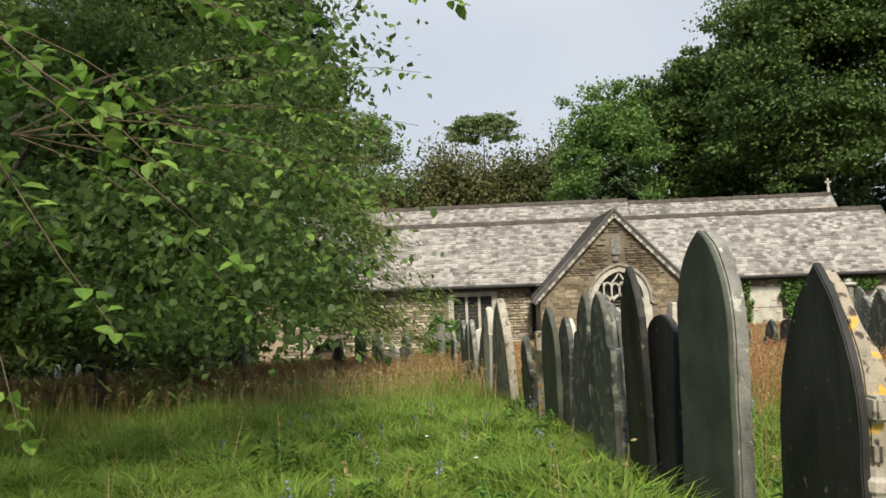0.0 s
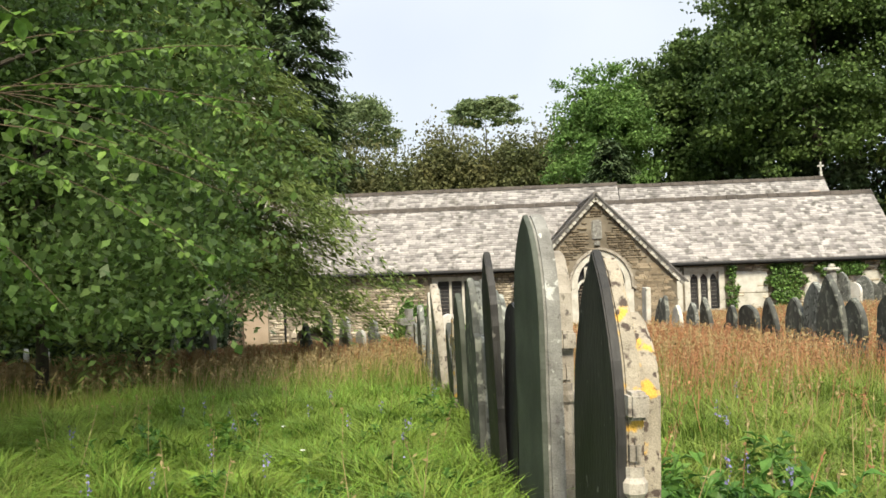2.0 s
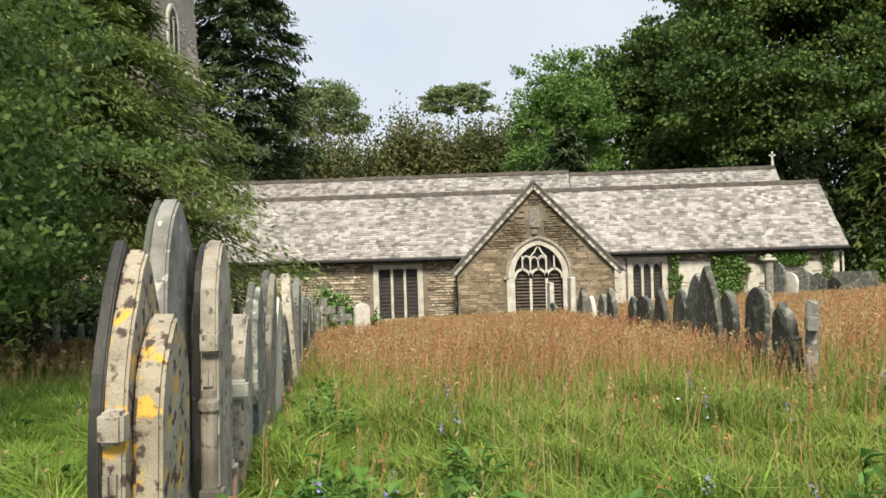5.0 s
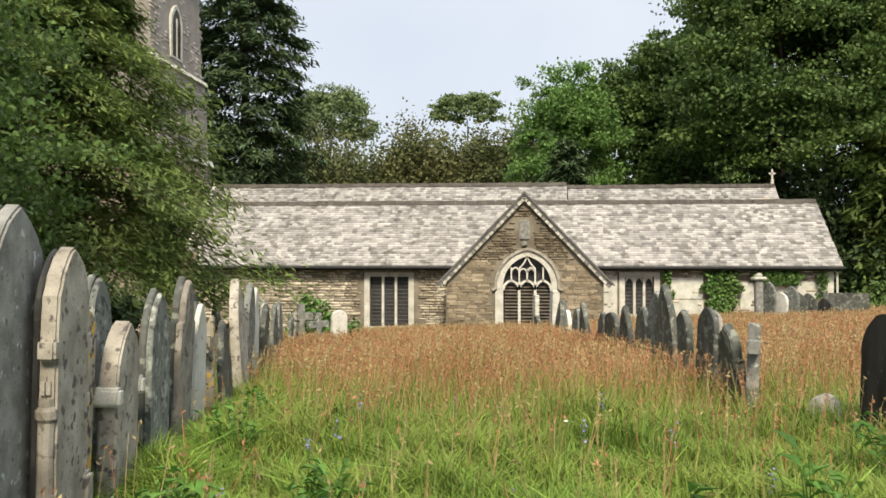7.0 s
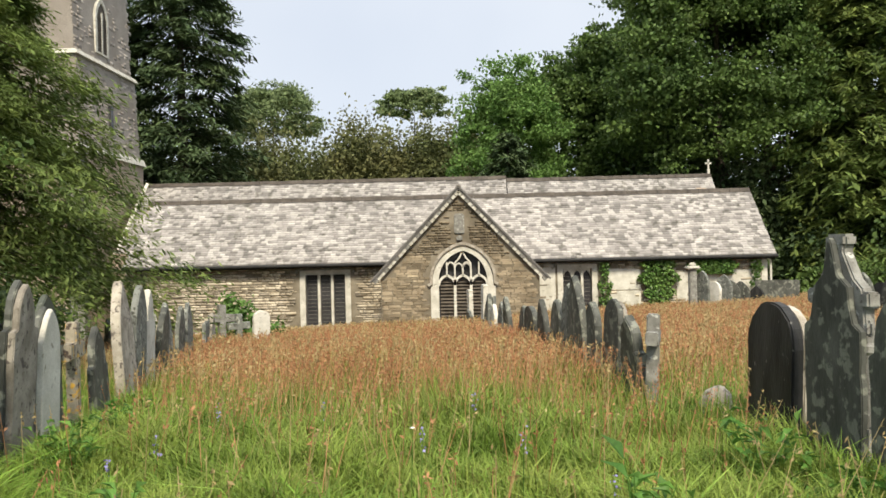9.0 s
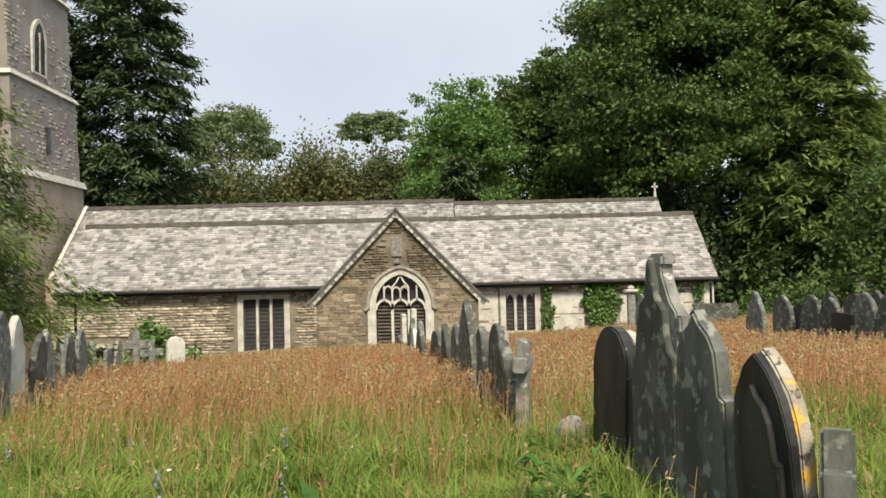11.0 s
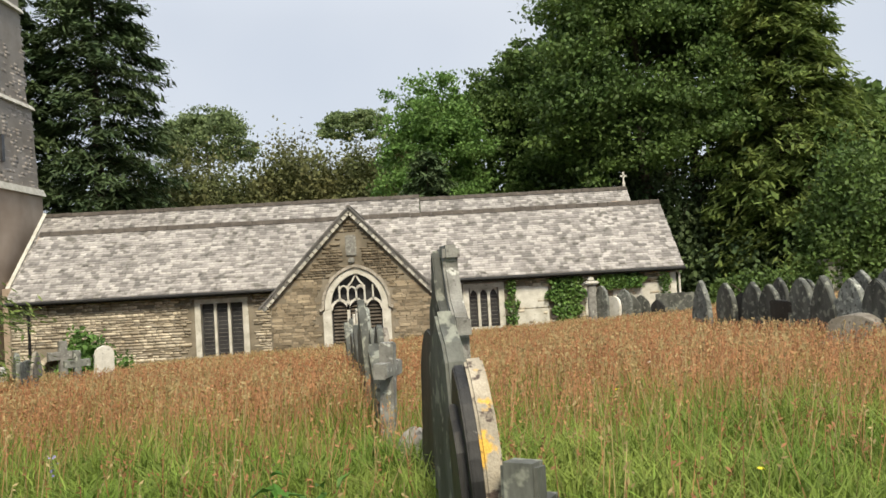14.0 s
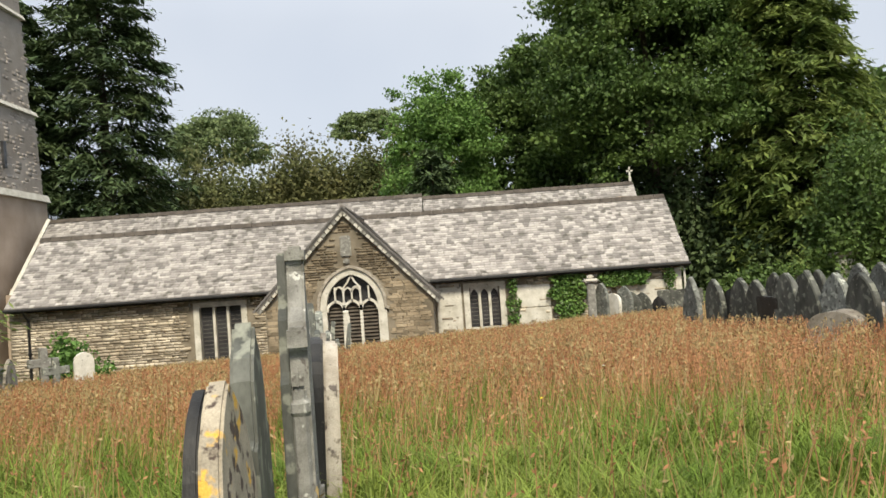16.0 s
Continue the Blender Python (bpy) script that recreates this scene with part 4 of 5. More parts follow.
def headstone(x, y, top, w, thick, shape, mat, yaw=8.0, lean=0.0, seed=None, edge=None, group="row of old headstones", panel=False):
    """A headstone on the ground; w is half its width; lean: degrees it tips towards +x."""
    z = gz(x, y)
    seed = int(x * 131 + y * 977) if seed is None else seed
    h = top - z
    lab = f"{SHAPES[shape]} {WORDS[mat]} headstone standing in long grass" if abs(lean) < 4 else f"{SHAPES[shape]} {WORDS[mat]} headstone leaning in long grass"
    if edge or panel:
        t = thing("headstone", (x, y, z), lab, "headstone", group)
        part("slab", slab(shape, w, h, thick, seed), mat, t)
        if edge:
            part("facing", slab(shape, w * 0.96, h - 0.03, thick * 0.9, seed + 1, off=thick * 0.96), edge, t, WORDS[edge] + " body")
        if panel:
            p = part("panel", slab(shape, w * 0.72, h * 0.86, 0.03, seed + 2, off=-thick / 2 - 0.012), mat, t)
    else:
        t = part("headstone", slab(shape, w, h, thick, seed), mat)
        tagged(t, lab, "headstone", group)
    t.matrix_world = pose(x, y, z, 0, lean, yaw)
    return t


A, B = 9.7, 8.0
# the row that the walk passes first
headstone(1.29, 3.76, 1.15, 0.25, 0.1, "gothic", LICHEN, A, 2.0)
dark = headstone(1.15, 3.73, 1.43, 0.34, 0.045, "lancet", SLATE_BLACK, A, 1.5)
part("facing", slab("lancet", 0.33, 1.42 - gz(1.2, 3.74) - 0.02, 0.075, 5, off=0.06), LICHEN, dark, "lichened granite facing")


def edge_mouldings(stone, half, x0, x1, z, mat):
    """A corbel, a bracket and a colonnette down each edge of a headstone."""
    for sy in (-1, 1):
        part("corbel", box(x0, x1, sy * half - 0.05, sy * half + 0.05, z - 0.11, z, 0.014), mat, stone)
        part("bracket", box(x0 + 0.01, x1 - 0.03, sy * half - 0.04, sy * half + 0.06, z - 0.3, z - 0.19, 0.022), mat, stone)
        cl = bmesh.new()
        xm, yc = (x0 + x1) / 2 - 0.01, sy * half + 0.01
        tube(cl, [(xm, yc, -0.3), (xm, yc, z - 0.42), (xm, yc, z - 0.4), (xm, yc, z - 0.36), (xm, yc, z - 0.34), (xm, yc, z - 0.3)], [0.042, 0.042, 0.055, 0.055, 0.04, 0.04], 10)
        part("colonnette", cl, mat, stone)
        part("base_moulding", box(x0 - 0.01, x1 + 0.02, sy * half - 0.06, sy * half + 0.06, -0.1, 0.4, 0.02), mat, stone)


edge_mouldings(dark, 0.33, 0.02, 0.105, 0.86 - gz(1.17, 3.73), GRANITE)
tall = headstone(0.9, 4.78, 1.65, 0.36, 0.03, "gothic", SLATE_GREEN, A, 0.3, seed=3)
part("facing", slab("gothic", 0.365, 1.652 - gz(0.9, 4.78), 0.09, 3, off=0.061), GRANITE_GREY, tall, "grey granite body")
spotted = headstone(1.0, 5.08, 1.44, 0.24, 0.03, "gothic", SLATE_BLACK, A, 1.0, panel=True)
part("facing", slab("gothic", 0.24, 1.45 - gz(1.0, 5.08), 0.09, 31, off=0.061), GRANITE, spotted, "spotted granite body")
edge_mouldings(spotted, 0.24, 0.02, 0.11, 0.98 - gz(1.0, 5.08), GRANITE)
headstone(0.7, 5.85, 1.46, 0.22, 0.05, "lancet", SLATE_BLACK, A, -1.5)
headstone(0.79, 5.6, 1.11, 0.26, 0.05, "segment", SLATE_BLACK, A, 2, edge=LICHEN)
headstone(0.53, 6.5, 1.27, 0.32, 0.05, "shoulder", SLATE_DARK, A, -1, edge=SLATE_GREY)
headstone(0.6, 7.25, 0.78, 0.28, 0.05, "gothic", SLATE_GREEN, A, -1)
headstone(0.66, 7.1, 1.14, 0.31, 0.05, "gothic", SLATE_DARK, A, 1, edge=SLATE_GREY)
headstone(0.47, 8.0, 1.22, 0.29, 0.06, "shoulder", SLATE_DARK, A, 3, edge=GRANITE)
headstone(0.36, 8.7, 0.96, 0.27, 0.055, "gothic", SLATE_DARK, A, 2, edge=PALE_STONE)
headstone(0.27, 9.05, 1.05, 0.34, 0.06, "gothic", SLATE_GREEN, A, -1)
headstone(0.17, 9.75, 0.73, 0.27, 0.11, "cross", LICHEN, A, 0)
headstone(0.08, 10.6, 0.62, 0.3, 0.08, "ogee", SLATE_DARK, A, -3)
headstone(-0.17, 12.0, 1.08, 0.38, 0.12, "lancet", GRANITE, A, -4)
headstone(-0.36, 12.75, 1.0, 0.36, 0.09, "gothic", SLATE_GREY, A, 2)
headstone(-0.5, 13.5, 0.9, 0.32, 0.1, "shoulder", PALE_STONE, A, 1)
headstone(-0.66, 14.4, 0.6, 0.34, 0.09, "gothic", SLATE_DARK, A, 5)
headstone(-0.78, 15.2, 0.62, 0.33, 0.09, "lancet", SLATE_GREY, A, -2)
stone = headstone(0.82, 6.2, 0.96, 0.26, 0.12, "gothic", GRANITE, A, 2, panel=True)
for sy in (-1, 1):
    part("corbel", box(-0.09, 0.09, sy * 0.27 - 0.05, sy * 0.27 + 0.05, 0.72, 0.84, 0.02), PALE_STONE, stone)
headstone(-0.98, 16.3, 0.48, 0.366, 0.075, "gothic", SLATE_DARK, A, 2)
headstone(-1.05, 17.1, 0.5, 0.342, 0.075, "gothic", SLATE_GREY, A, -1)
headstone(-1.4, 19.3, -0.05, 0.366, 0.075, "rect", SLATE_GREY, A, 0)
headstone(-1.46, 19.9, 0.1, 0.366, 0.075, "gothic", GRANITE, A, 1)
headstone(-1.92, 22.3, 0.14, 0.33, 0.18, "cross", GRANITE_GREY, A - 60, 0)
headstone(-1.3, 21.6, -0.05, 0.28, 0.16, "cross", SLATE_GREY, A - 60, 0)
headstone(-0.85, 22, 0.0, 0.22, 0.12, "round", WHITE_STONE, A - 60, 2)
# the second row
rs = headstone(6.83, 5.6, 0.94, 0.28, 0.045, "gothic", SLATE_BLACK, 3.5, -3)
part("facing", slab("gothic", 0.275, 0.95 - gz(6.8, 5.6), 0.07, 78, off=0.0575), LICHEN, rs, "granite body spotted with yellow lichen")
part("raised_border", slab("ogee", 0.22, 0.8 - gz(6.8, 5.6), 0.03, 79, off=-0.0375), SLATE_BLACK, rs)
headstone(6.94, 5.25, 0.65, 0.2, 0.13, "cross", SLATE_DARK, B - 35, 1)
headstone(6.77, 6.3, 1.1, 0.3, 0.09, "ogee", SLATE_DARK, B, -1)
spire = thing("headstone", (6.74, 7.2, gz(6.74, 7.2)), "tall spired slate headstone on a stepped granite body", "headstone", "second row of headstones", rz=B)
SPIRE_H = 1.4 - gz(6.74, 7.2)
part("slab", slab("spire", 0.33, SPIRE_H, 0.05, 90), SLATE_DARK, spire, "dark slate inscription slab")
part("body", slab("stepped", 0.31, SPIRE_H, 0.085, 91, off=0.0685), GRANITE_GREY, spire, "lichened granite body")
part("cap", box(0.02, 0.12, -0.12, 0.12, SPIRE_H - 0.06, SPIRE_H + 0.03, 0.02), GRANITE_GREY, spire)
edge_mouldings(spire, 0.31, 0.02, 0.115, SPIRE_H - 0.36, GRANITE_GREY)
headstone(6.68, 8.2, 0.9, 0.36, 0.1, "round", SLATE_BLACK, B, 2, edge=GRANITE)
lump = bmesh.new()
bmesh.ops.create_icosphere(lump, subdivisions=3, radius=1)
for v in lump.verts:
    k = 1 + 0.16 * noise.noise(v.co * 1.7) + 0.06 * noise.noise(v.co * 5)
    v.co = Vector((v.co.x * 0.13 * k, v.co.y * 0.2 * k, v.co.z * 0.26 * k + 0.16))
ws = part("grave_marker", lump, GRANITE)
ws.matrix_world = pose(6.5, 9.15, gz(6.5, 9.15) - 0.02, 4, 3, 20)
tagged(ws, "rounded speckled boulder half buried in grass", "grave marker")
headstone(6.25, 10.6, 0.62, 0.24, 0.14, "cross", GRANITE_GREY, B - 25, 2, group="second row of headstones")
headstone(6.2, 11.1, 0.58, 0.28, 0.12, "ogee", SLATE_DARK, B, -5, group="second row of headstones")
headstone(6.07, 12.05, 0.71, 0.3, 0.07, "round", SLATE_DARK, B, 3, edge=GRANITE, group="second row of headstones")
headstone(5.97, 13.0, 0.62, 0.3, 0.1, "gothic", SLATE_DARK, B, 2, group="second row of headstones")
headstone(5.88, 13.5, 0.98, 0.42, 0.1, "lancet", SLATE_DARK, B, -2, group="second row of headstones")
headstone(5.82, 14.1, 0.84, 0.36, 0.1, "gothic", SLATE_GREY, B, 1, group="second row of headstones")
headstone(5.72, 14.75, 0.56, 0.3, 0.1, "gothic", SLATE_DARK, B, 0, group="second row of headstones")
headstone(5.62, 15.7, 0.52, 0.3, 0.1, "lancet", SLATE_DARK, B, -3, group="second row of headstones")
headstone(5.48, 16.6, 0.33, 0.4, 0.1, "segment", SLATE_DARK, B, -2, group="second row of headstones")
headstone(5.36, 17.6, 0.28, 0.3, 0.1, "shoulder", SLATE_DARK, B, 3, group="second row of headstones")
headstone(5.2, 18.8, 0.4, 0.3, 0.1, "lancet", SLATE_DARK, B, -4, group="second row of headstones")
headstone(5.07, 19.9, 0.22, 0.32, 0.1, "gothic", SLATE_GREY, B, 2, group="second row of headstones")
headstone(4.95, 21.0, 0.1, 0.3, 0.1, "gothic", PALE_STONE, B, 1, group="second row of headstones")
headstone(4.78, 22.2, 0.3, 0.3, 0.1, "lancet", SLATE_DARK, B, 6, group="second row of headstones")
headstone(4.95, 23.8, 0.15, 0.3, 0.1, "lancet", SLATE_DARK, B, 7)
headstone(4.85, 25, 0.4, 0.22, 0.14, "rect", PALE_STONE, B, 1)
headstone(4.6, 26.3, -0.4, 0.34, 0.1, "segment", SLATE_DARK, B, -12)
headstone(4.5, 28.4, 0.1, 0.25, 0.14, "rect", PALE_STONE, B, 0)
# the third row and those by the chancel
for x, y, top, w, sh, mat, ln in ((12.82, 20.72, 0.77, 0.4, "lancet", SLATE_GREY, 1), (12.95, 19.5, 0.72, 0.36, "gothic", SLATE_DARK, -1), (13.0, 19.1, 0.52, 0.36, "round", SLATE_BLACK, 9), (13.06, 18.5, 0.74, 0.36, "gothic", SLATE_DARK, 2), (13.13, 17.8, 0.71, 0.34, "gothic", SLATE_DARK, 0), (13.2, 17.35, 0.42, 0.36, "rect", SLATE_BLACK, -2), (13.24, 16.78, 0.83, 0.36, "gothic", SLATE_DARK, 1), (13.31, 16.05, 0.86, 0.36, "lancet", SLATE_DARK, -1), (13.39, 15.4, 0.82, 0.34, "gothic", SLATE_GREY, 2), (13.46, 14.7, 0.82, 0.34, "gothic", SLATE_DARK, 0),
                                  (13.55, 13.8, 0.8, 0.34, "round", SLATE_GREY, 1), (14.9, 21.5, 0.7, 0.36, "gothic", SLATE_DARK, 2), (15.2, 19.8, 0.75, 0.36, "shoulder", SLATE_DARK, -2), (15.6, 18.2, 0.85, 0.36, "gothic", SLATE_GREY, 0), (16.0, 22.5, 0.6, 0.36, "round", SLATE_DARK, 3), (16.4, 20.6, 0.8, 0.4, "gothic", SLATE_GREY, 0)):
    headstone(x, y, top, w, 0.11, sh, mat, B, ln, group="third row of headstones")
for x, y, top, w, sh, mat, ln, yw in ((15.5, 31, 0.09, 0.75, "rect", SLATE_DARK, 0, 80), (14.75, 31, -0.1, 0.3, "gothic", SLATE_BLACK, 3, 40), (14.2, 31, 0.08, 0.33, "gothic", SLATE_DARK, 0, 60), (13.85, 31, 0.13, 0.33, "gothic", SLATE_DARK, 0, 60), (13.6, 31, 0.33, 0.33, "gothic", SLATE_GREY, 1, 40), (13.2, 31, 0.09, 0.33, "round", WHITE_STONE, 4, 30), (12.85, 31, 0.48, 0.3, "gothic", SLATE_GREY, 0, 30)):
    headstone(x, y, top, w, 0.12, sh, mat, yw, ln, group="headstones by the chancel")
urn = thing("grave_pillar", (12.5, 31, gz(12.5, 31)), "pale stone grave pillar with a broad flat cap", "grave pillar")
part("shaft", box(-0.13, 0.13, -0.13, 0.13, -0.3, 1.75, 0.03), GRANITE_GREY, urn)
part("cap", box(-0.25, 0.25, -0.25, 0.25, 1.75, 1.87, 0.05), PALE_STONE, urn)
part("finial", box(-0.11, 0.11, -0.11, 0.11, 1.87, 2.0, 0.04), PALE_STONE, urn)
for x, y in ((13.6, 15.2), (14.7, 15.6)):
    z = gz(x, y)
    tomb = thing("coped_tomb", (x, y, z), "long low coped granite tomb with a rounded top", "tomb", "coped tombs", rz=B - 55)
    part("base", box(-0.42, 0.42, -0.95, 0.95, -0.2, 0.35, 0.03), GRANITE_GREY, tomb)
    part("lid", slab("segment", 0.36, 0.38, 1.8, 9), GRANITE, tomb).matrix_local = pose(0, 0, 0.35, 0, 0, 90)
post = thing("gate_pillar", (24.5, 38, gz(24.5, 38)), "square granite gate pillar beside the laurel", "gate pillar")
part("shaft", box(-0.35, 0.35, -0.35, 0.35, -0.3, 1.7, 0.04), PALE_STONE, post)
part("cap", box(-0.46, 0.46, -0.46, 0.46, 1.7, 1.95, 0.06), GRANITE, post)
# the pale row below the spruce and the graves near the tower
for x, y, top, w, sh, mat, ln in ((-9.4, 22, -0.2, 0.3, "gothic", SLATE_GREY, 0), (-9.05, 22, -0.25, 0.28, "round", WHITE_STONE, 2), (-8.75, 22, -0.48, 0.26, "gothic", SLATE_GREY, -2), (-8.35, 22, -0.34, 0.28, "gothic", PALE_STONE, 0), (-7.9, 22, -0.2, 0.28, "gothic", SLATE_GREY, 0), (-7.5, 22, -0.2, 0.3, "lancet", SLATE_GREY, 3), (-7.2, 21.8, -0.14, 0.26, "gothic", PALE_STONE, -1), (-12.6, 22, -0.6, 0.34, "round", WHITE_STONE, 0), (-12, 22, -0.6, 0.3, "gothic", WHITE_STONE, 0), (-5.8, 23.5, -0.95, 0.4, "rect", GRANITE_GREY, 0),
                                  (-4.7, 22, -0.13, 0.34, "shoulder", SLATE_GREY, 0), (-4.1, 22, 0.17, 0.26, "gothic", SLATE_GREY, 0), (-3.7, 22, 0.0, 0.26, "round", WHITE_STONE, 5), (-3.45, 21.6, -0.3, 0.25, "gothic", GRANITE, -4), (-3.2, 22, -0.36, 0.25, "round", WHITE_STONE, 0), (-2.85, 22, -0.05, 0.3, "shoulder", SLATE_GREY, 0)):
    headstone(x, y, top, w, 0.11, sh, mat, 35, ln, group="headstones by the spruce")

# ---- ivy and plants on the chancel wall ----
def ivy(name, x0, x1, z0, z1, n, seed, ragged=0.35):
    r = np.random.default_rng(seed)
    x, z = r.uniform(x0, x1, n * 2), r.uniform(z0, z1, n * 2)
    mid, half = (x0 + x1) / 2, (x1 - x0) / 2
    keep = np.abs(x - mid) < half * (0.75 + ragged * np.sin(z * 7 + seed) * np.cos(z * 3.1))
    x, z = x[keep][:n], z[keep][:n]
    p = np.stack([x, AISLE_Y - 0.06 - r.uniform(0, 0.3, len(x)), z], 1)
    v, f = leaf_cloud(p, np.full(len(p), 0.1), 0.3, 1.1, 0.3, r)
    o = soup(name, v, f, L_IVY)
    tagged(o, "glossy green ivy climbing the chancel wall", "ivy", kind="stuff")


ivy("ivy", 11.6, 13.35, -1.35, 0.9, 2600, 1)
ivy("ivy", 13.3, 16.1, 0.2, 0.9, 1900, 2)
ivy("ivy", 9.95, 10.55, -1.5, 0.8, 500, 3)
ivy("ivy", 16.2, 16.8, -0.4, 0.75, 260, 4)
for name, q, mat in (("render_patch", (10.4, 11.75, -0.4, 0.5), WHITE_STONE), ("render_patch", (10.3, 11.75, -1.5, -0.43), PALE_STONE), ("render_patch", (14.4, 16.75, -1.4, 0.35), PALE_STONE), ("render_patch", (16.78, 17.03, -1.6, 0.75), WHITE_STONE), ("render_patch", (13.25, 14.2, -1.3, 0.3), PALE_STONE), ("render_patch", (7.2, 8.2, -1.8, 0.75), PALE_STONE)):
    part(name, box(q[0], q[1], AISLE_Y - 0.035, AISLE_Y + 0.02, q[2], q[3], 0.012), mat, church, "pale lime render patch")
shrub("rose_bush", (-1.9, 23.6), 0.15, 0.75, 0.6, "leafy green bush behind stone crosses", L_ASH, 60, 40, 0.1, 70)
shrub("rose_bush", (-0.7, 22.6), -0.5, 0.7, 0.5, "low green bush by a white headstone", L_ASH, 40, 40, 0.09, 71)

# ---- rubble facing: stones of the walls ----
UNIT = {}
def stone_mesh(k):
    if k not in UNIT:
        r = random.Random(k)
        bm = bmesh.new()
        v = [bm.verts.new((x + r.uniform(-.04, .04), y, z + r.uniform(-.09, .09))) for y, s in ((0, 0.47), (-1, 0.43)) for x, z in ((-s, -s), (s, -s), (s, s), (-s, s))]
        for f in ((4, 5, 6, 7), (0, 1, 5, 4), (1, 2, 6, 5), (2, 3, 7, 6), (3, 0, 4, 7)):
            bm.faces.new([v[i] for i in f])
        me = bpy.data.meshes.new("stone")
        bm.to_mesh(me)
        bm.free()
        me.materials.append(RUBBLE_GABLE)
        UNIT[k] = me
    return UNIT[k]


def in_gable(x, z):
    if not (gx0 < x < gx1 and -2.2 < z < gzs + (1 - abs(x - gap) / (gx1 - gap)) * (gzt - gzs) - 0.06):
        return False
    if 3.08 < x < 5.54 and z < 0.3:
        return False
    return not ((x - 4.31) ** 2 / 1.5 + max(0, z - 0.2) ** 2 / 2.0 < 1 and z > 0) and not (3.95 < x < 4.47 and 1.7 < z < 2.8)


rr = random.Random(5)
z, count, extra = -1.75, 0, []
while z < 3.4:
    h = rr.uniform(0.06, 0.125)
    x = gx0 + rr.uniform(0, 0.1)
    while x < gx1:
        l = rr.uniform(0.14, 0.48)
        c = (x + l / 2, z + h / 2)
        if all(in_gable(c[0] + dx * l, c[1] + dz * h) for dx in (-.48, .48) for dz in (-.45, .45)):
            d = rr.uniform(0.015, 0.045)
            if count < 290:
                o = new("stone", stone_mesh(rr.randrange(9)))
                o.parent = gable_wall
                o.matrix_world = Matrix.LocRotScale((c[0], GY + 0.004, c[1]), None, (l, d, h))
                count += 1
            else:
                extra.append((c[0], c[1], l, h, d))
        x += l
    z += h


def wall_soup(cells, y, mat, parent):
    vs = []
    for cx, cz, l, h, d in cells:
        a, b = l / 2 - 0.012, h / 2 - 0.01
        j = [rr.uniform(-.012, .012) for _ in range(8)]
        q = [(cx - a + j[0], cz - b + j[1]), (cx + a + j[2], cz - b + j[3]), (cx + a + j[4], cz + b + j[5]), (cx - a + j[6], cz + b + j[7])]
        vs += [(px, y - d, pz) for px, pz in q] + [(px, y + 0.004, pz) for px, pz in q]
    k = np.arange(0, len(vs), 8)[:, None]
    f = np.concatenate([k + s for s in ([0, 1, 2, 3], [4, 5, 1, 0], [5, 6, 2, 1], [6, 7, 3, 2], [7, 4, 0, 3])], 1).reshape(-1, 4)
    return tagged(soup("rubble", vs, f, mat, parent, "rough coursed rubble stones"), kind="stuff")


if extra:
    wall_soup(extra, GY, RUBBLE_GABLE, gable_wall)
cells, z = [], -3.2
while z < 0.72:
    h = rr.uniform(0.06, 0.16)
    x = -9.85
    while x < 16.9:
        l = rr.uniform(0.14, 0.5)
        if x + l > 16.95:
            break
        ok = not any(q[0] - 0.32 < x + l and x < q[1] + 0.32 and q[2] - 0.3 < z + h and z < q[3] + 0.26 for q in (L_WIN, R_WIN)) and not (-8.95 < x + l and x < -7.1 and z < -1.0) and not (1.2 < x + l and x < 7.2)
        if ok and rr.random() < (0.96 if x < 8 else 0.6):
            cells.append((x + l / 2, z + h / 2, l, h, rr.uniform(0.01, 0.045)))
        x += l
    z += h
wall_soup(cells, AISLE_Y, RUBBLE, aisle_wall)

# ---- grass ----
def meadow(name, x0, x1, y0, y1, density, height, width, mat, label, seed, fine=True, mask=None, spread=0.35):
    r = np.random.default_rng(seed)
    n = int((x1 - x0) * (y1 - y0) * density)
    x, y = r.uniform(x0, x1, n), r.uniform(y0, y1, n)
    keep = np.ones(n, bool)
    if mask is not None:
        keep = r.uniform(size=n) < mask(x, y)
    keep &= ~((y > 31.3) & (x > 1.0) & (x < 7.4)) & (y < 35.8)
    x, y = x[keep], y[keep]
    n = len(x)
    tuft = 0.75 + 0.3 * np.sin(x * 2.3 + 1.7 * np.sin(y * 1.9)) * np.cos(y * 2.7 + np.sin(x * 1.3)) + 0.15 * np.sin(x * 7 + y * 5)
    h = height * tuft * r.uniform(0.55, 1.25, n)
    a = r.uniform(0, math.tau, n)
    bend = h * r.uniform(0.1, 1.0, n) * spread * 2
    d = np.stack([np.cos(a), np.sin(a)], 1)
    wa = a + math.pi / 2 + r.normal(size=n) * 0.5
    s = np.stack([np.cos(wa), np.sin(wa)], 1) * (width * r.uniform(0.6, 1.4, n) / 2)[:, None]
    g = ground_z(x, y) - 0.02
    base = np.stack([x, y], 1)
    def at(xy, z):
        return np.concatenate([xy, z[:, None]], 1)
    if fine:
        m = base + d * (bend * 0.3)[:, None]
        tip = base + d * bend[:, None]
        v = np.stack([at(base - s, g), at(base + s, g), at(m + s * 0.85, g + h * 0.6), at(m - s * 0.85, g + h * 0.6), at(tip, g + h * (1 - 0.25 * spread))], 1).reshape(-1, 3)
        k = np.arange(0, 5 * n, 5)[:, None]
        f = np.concatenate([k + [0, 1, 2], k + [0, 2, 3], k + [3, 2, 4]], 1).reshape(-1, 3)
    else:
        tip = base + d * bend[:, None]
        v = np.stack([at(base - s, g), at(base + s, g), at(tip, g + h)], 1).reshape(-1, 3)
        f = np.arange(3 * n).reshape(n, 3)
    o = soup(name, v, f, mat)
    return tagged(o, label, "grass", kind="stuff")


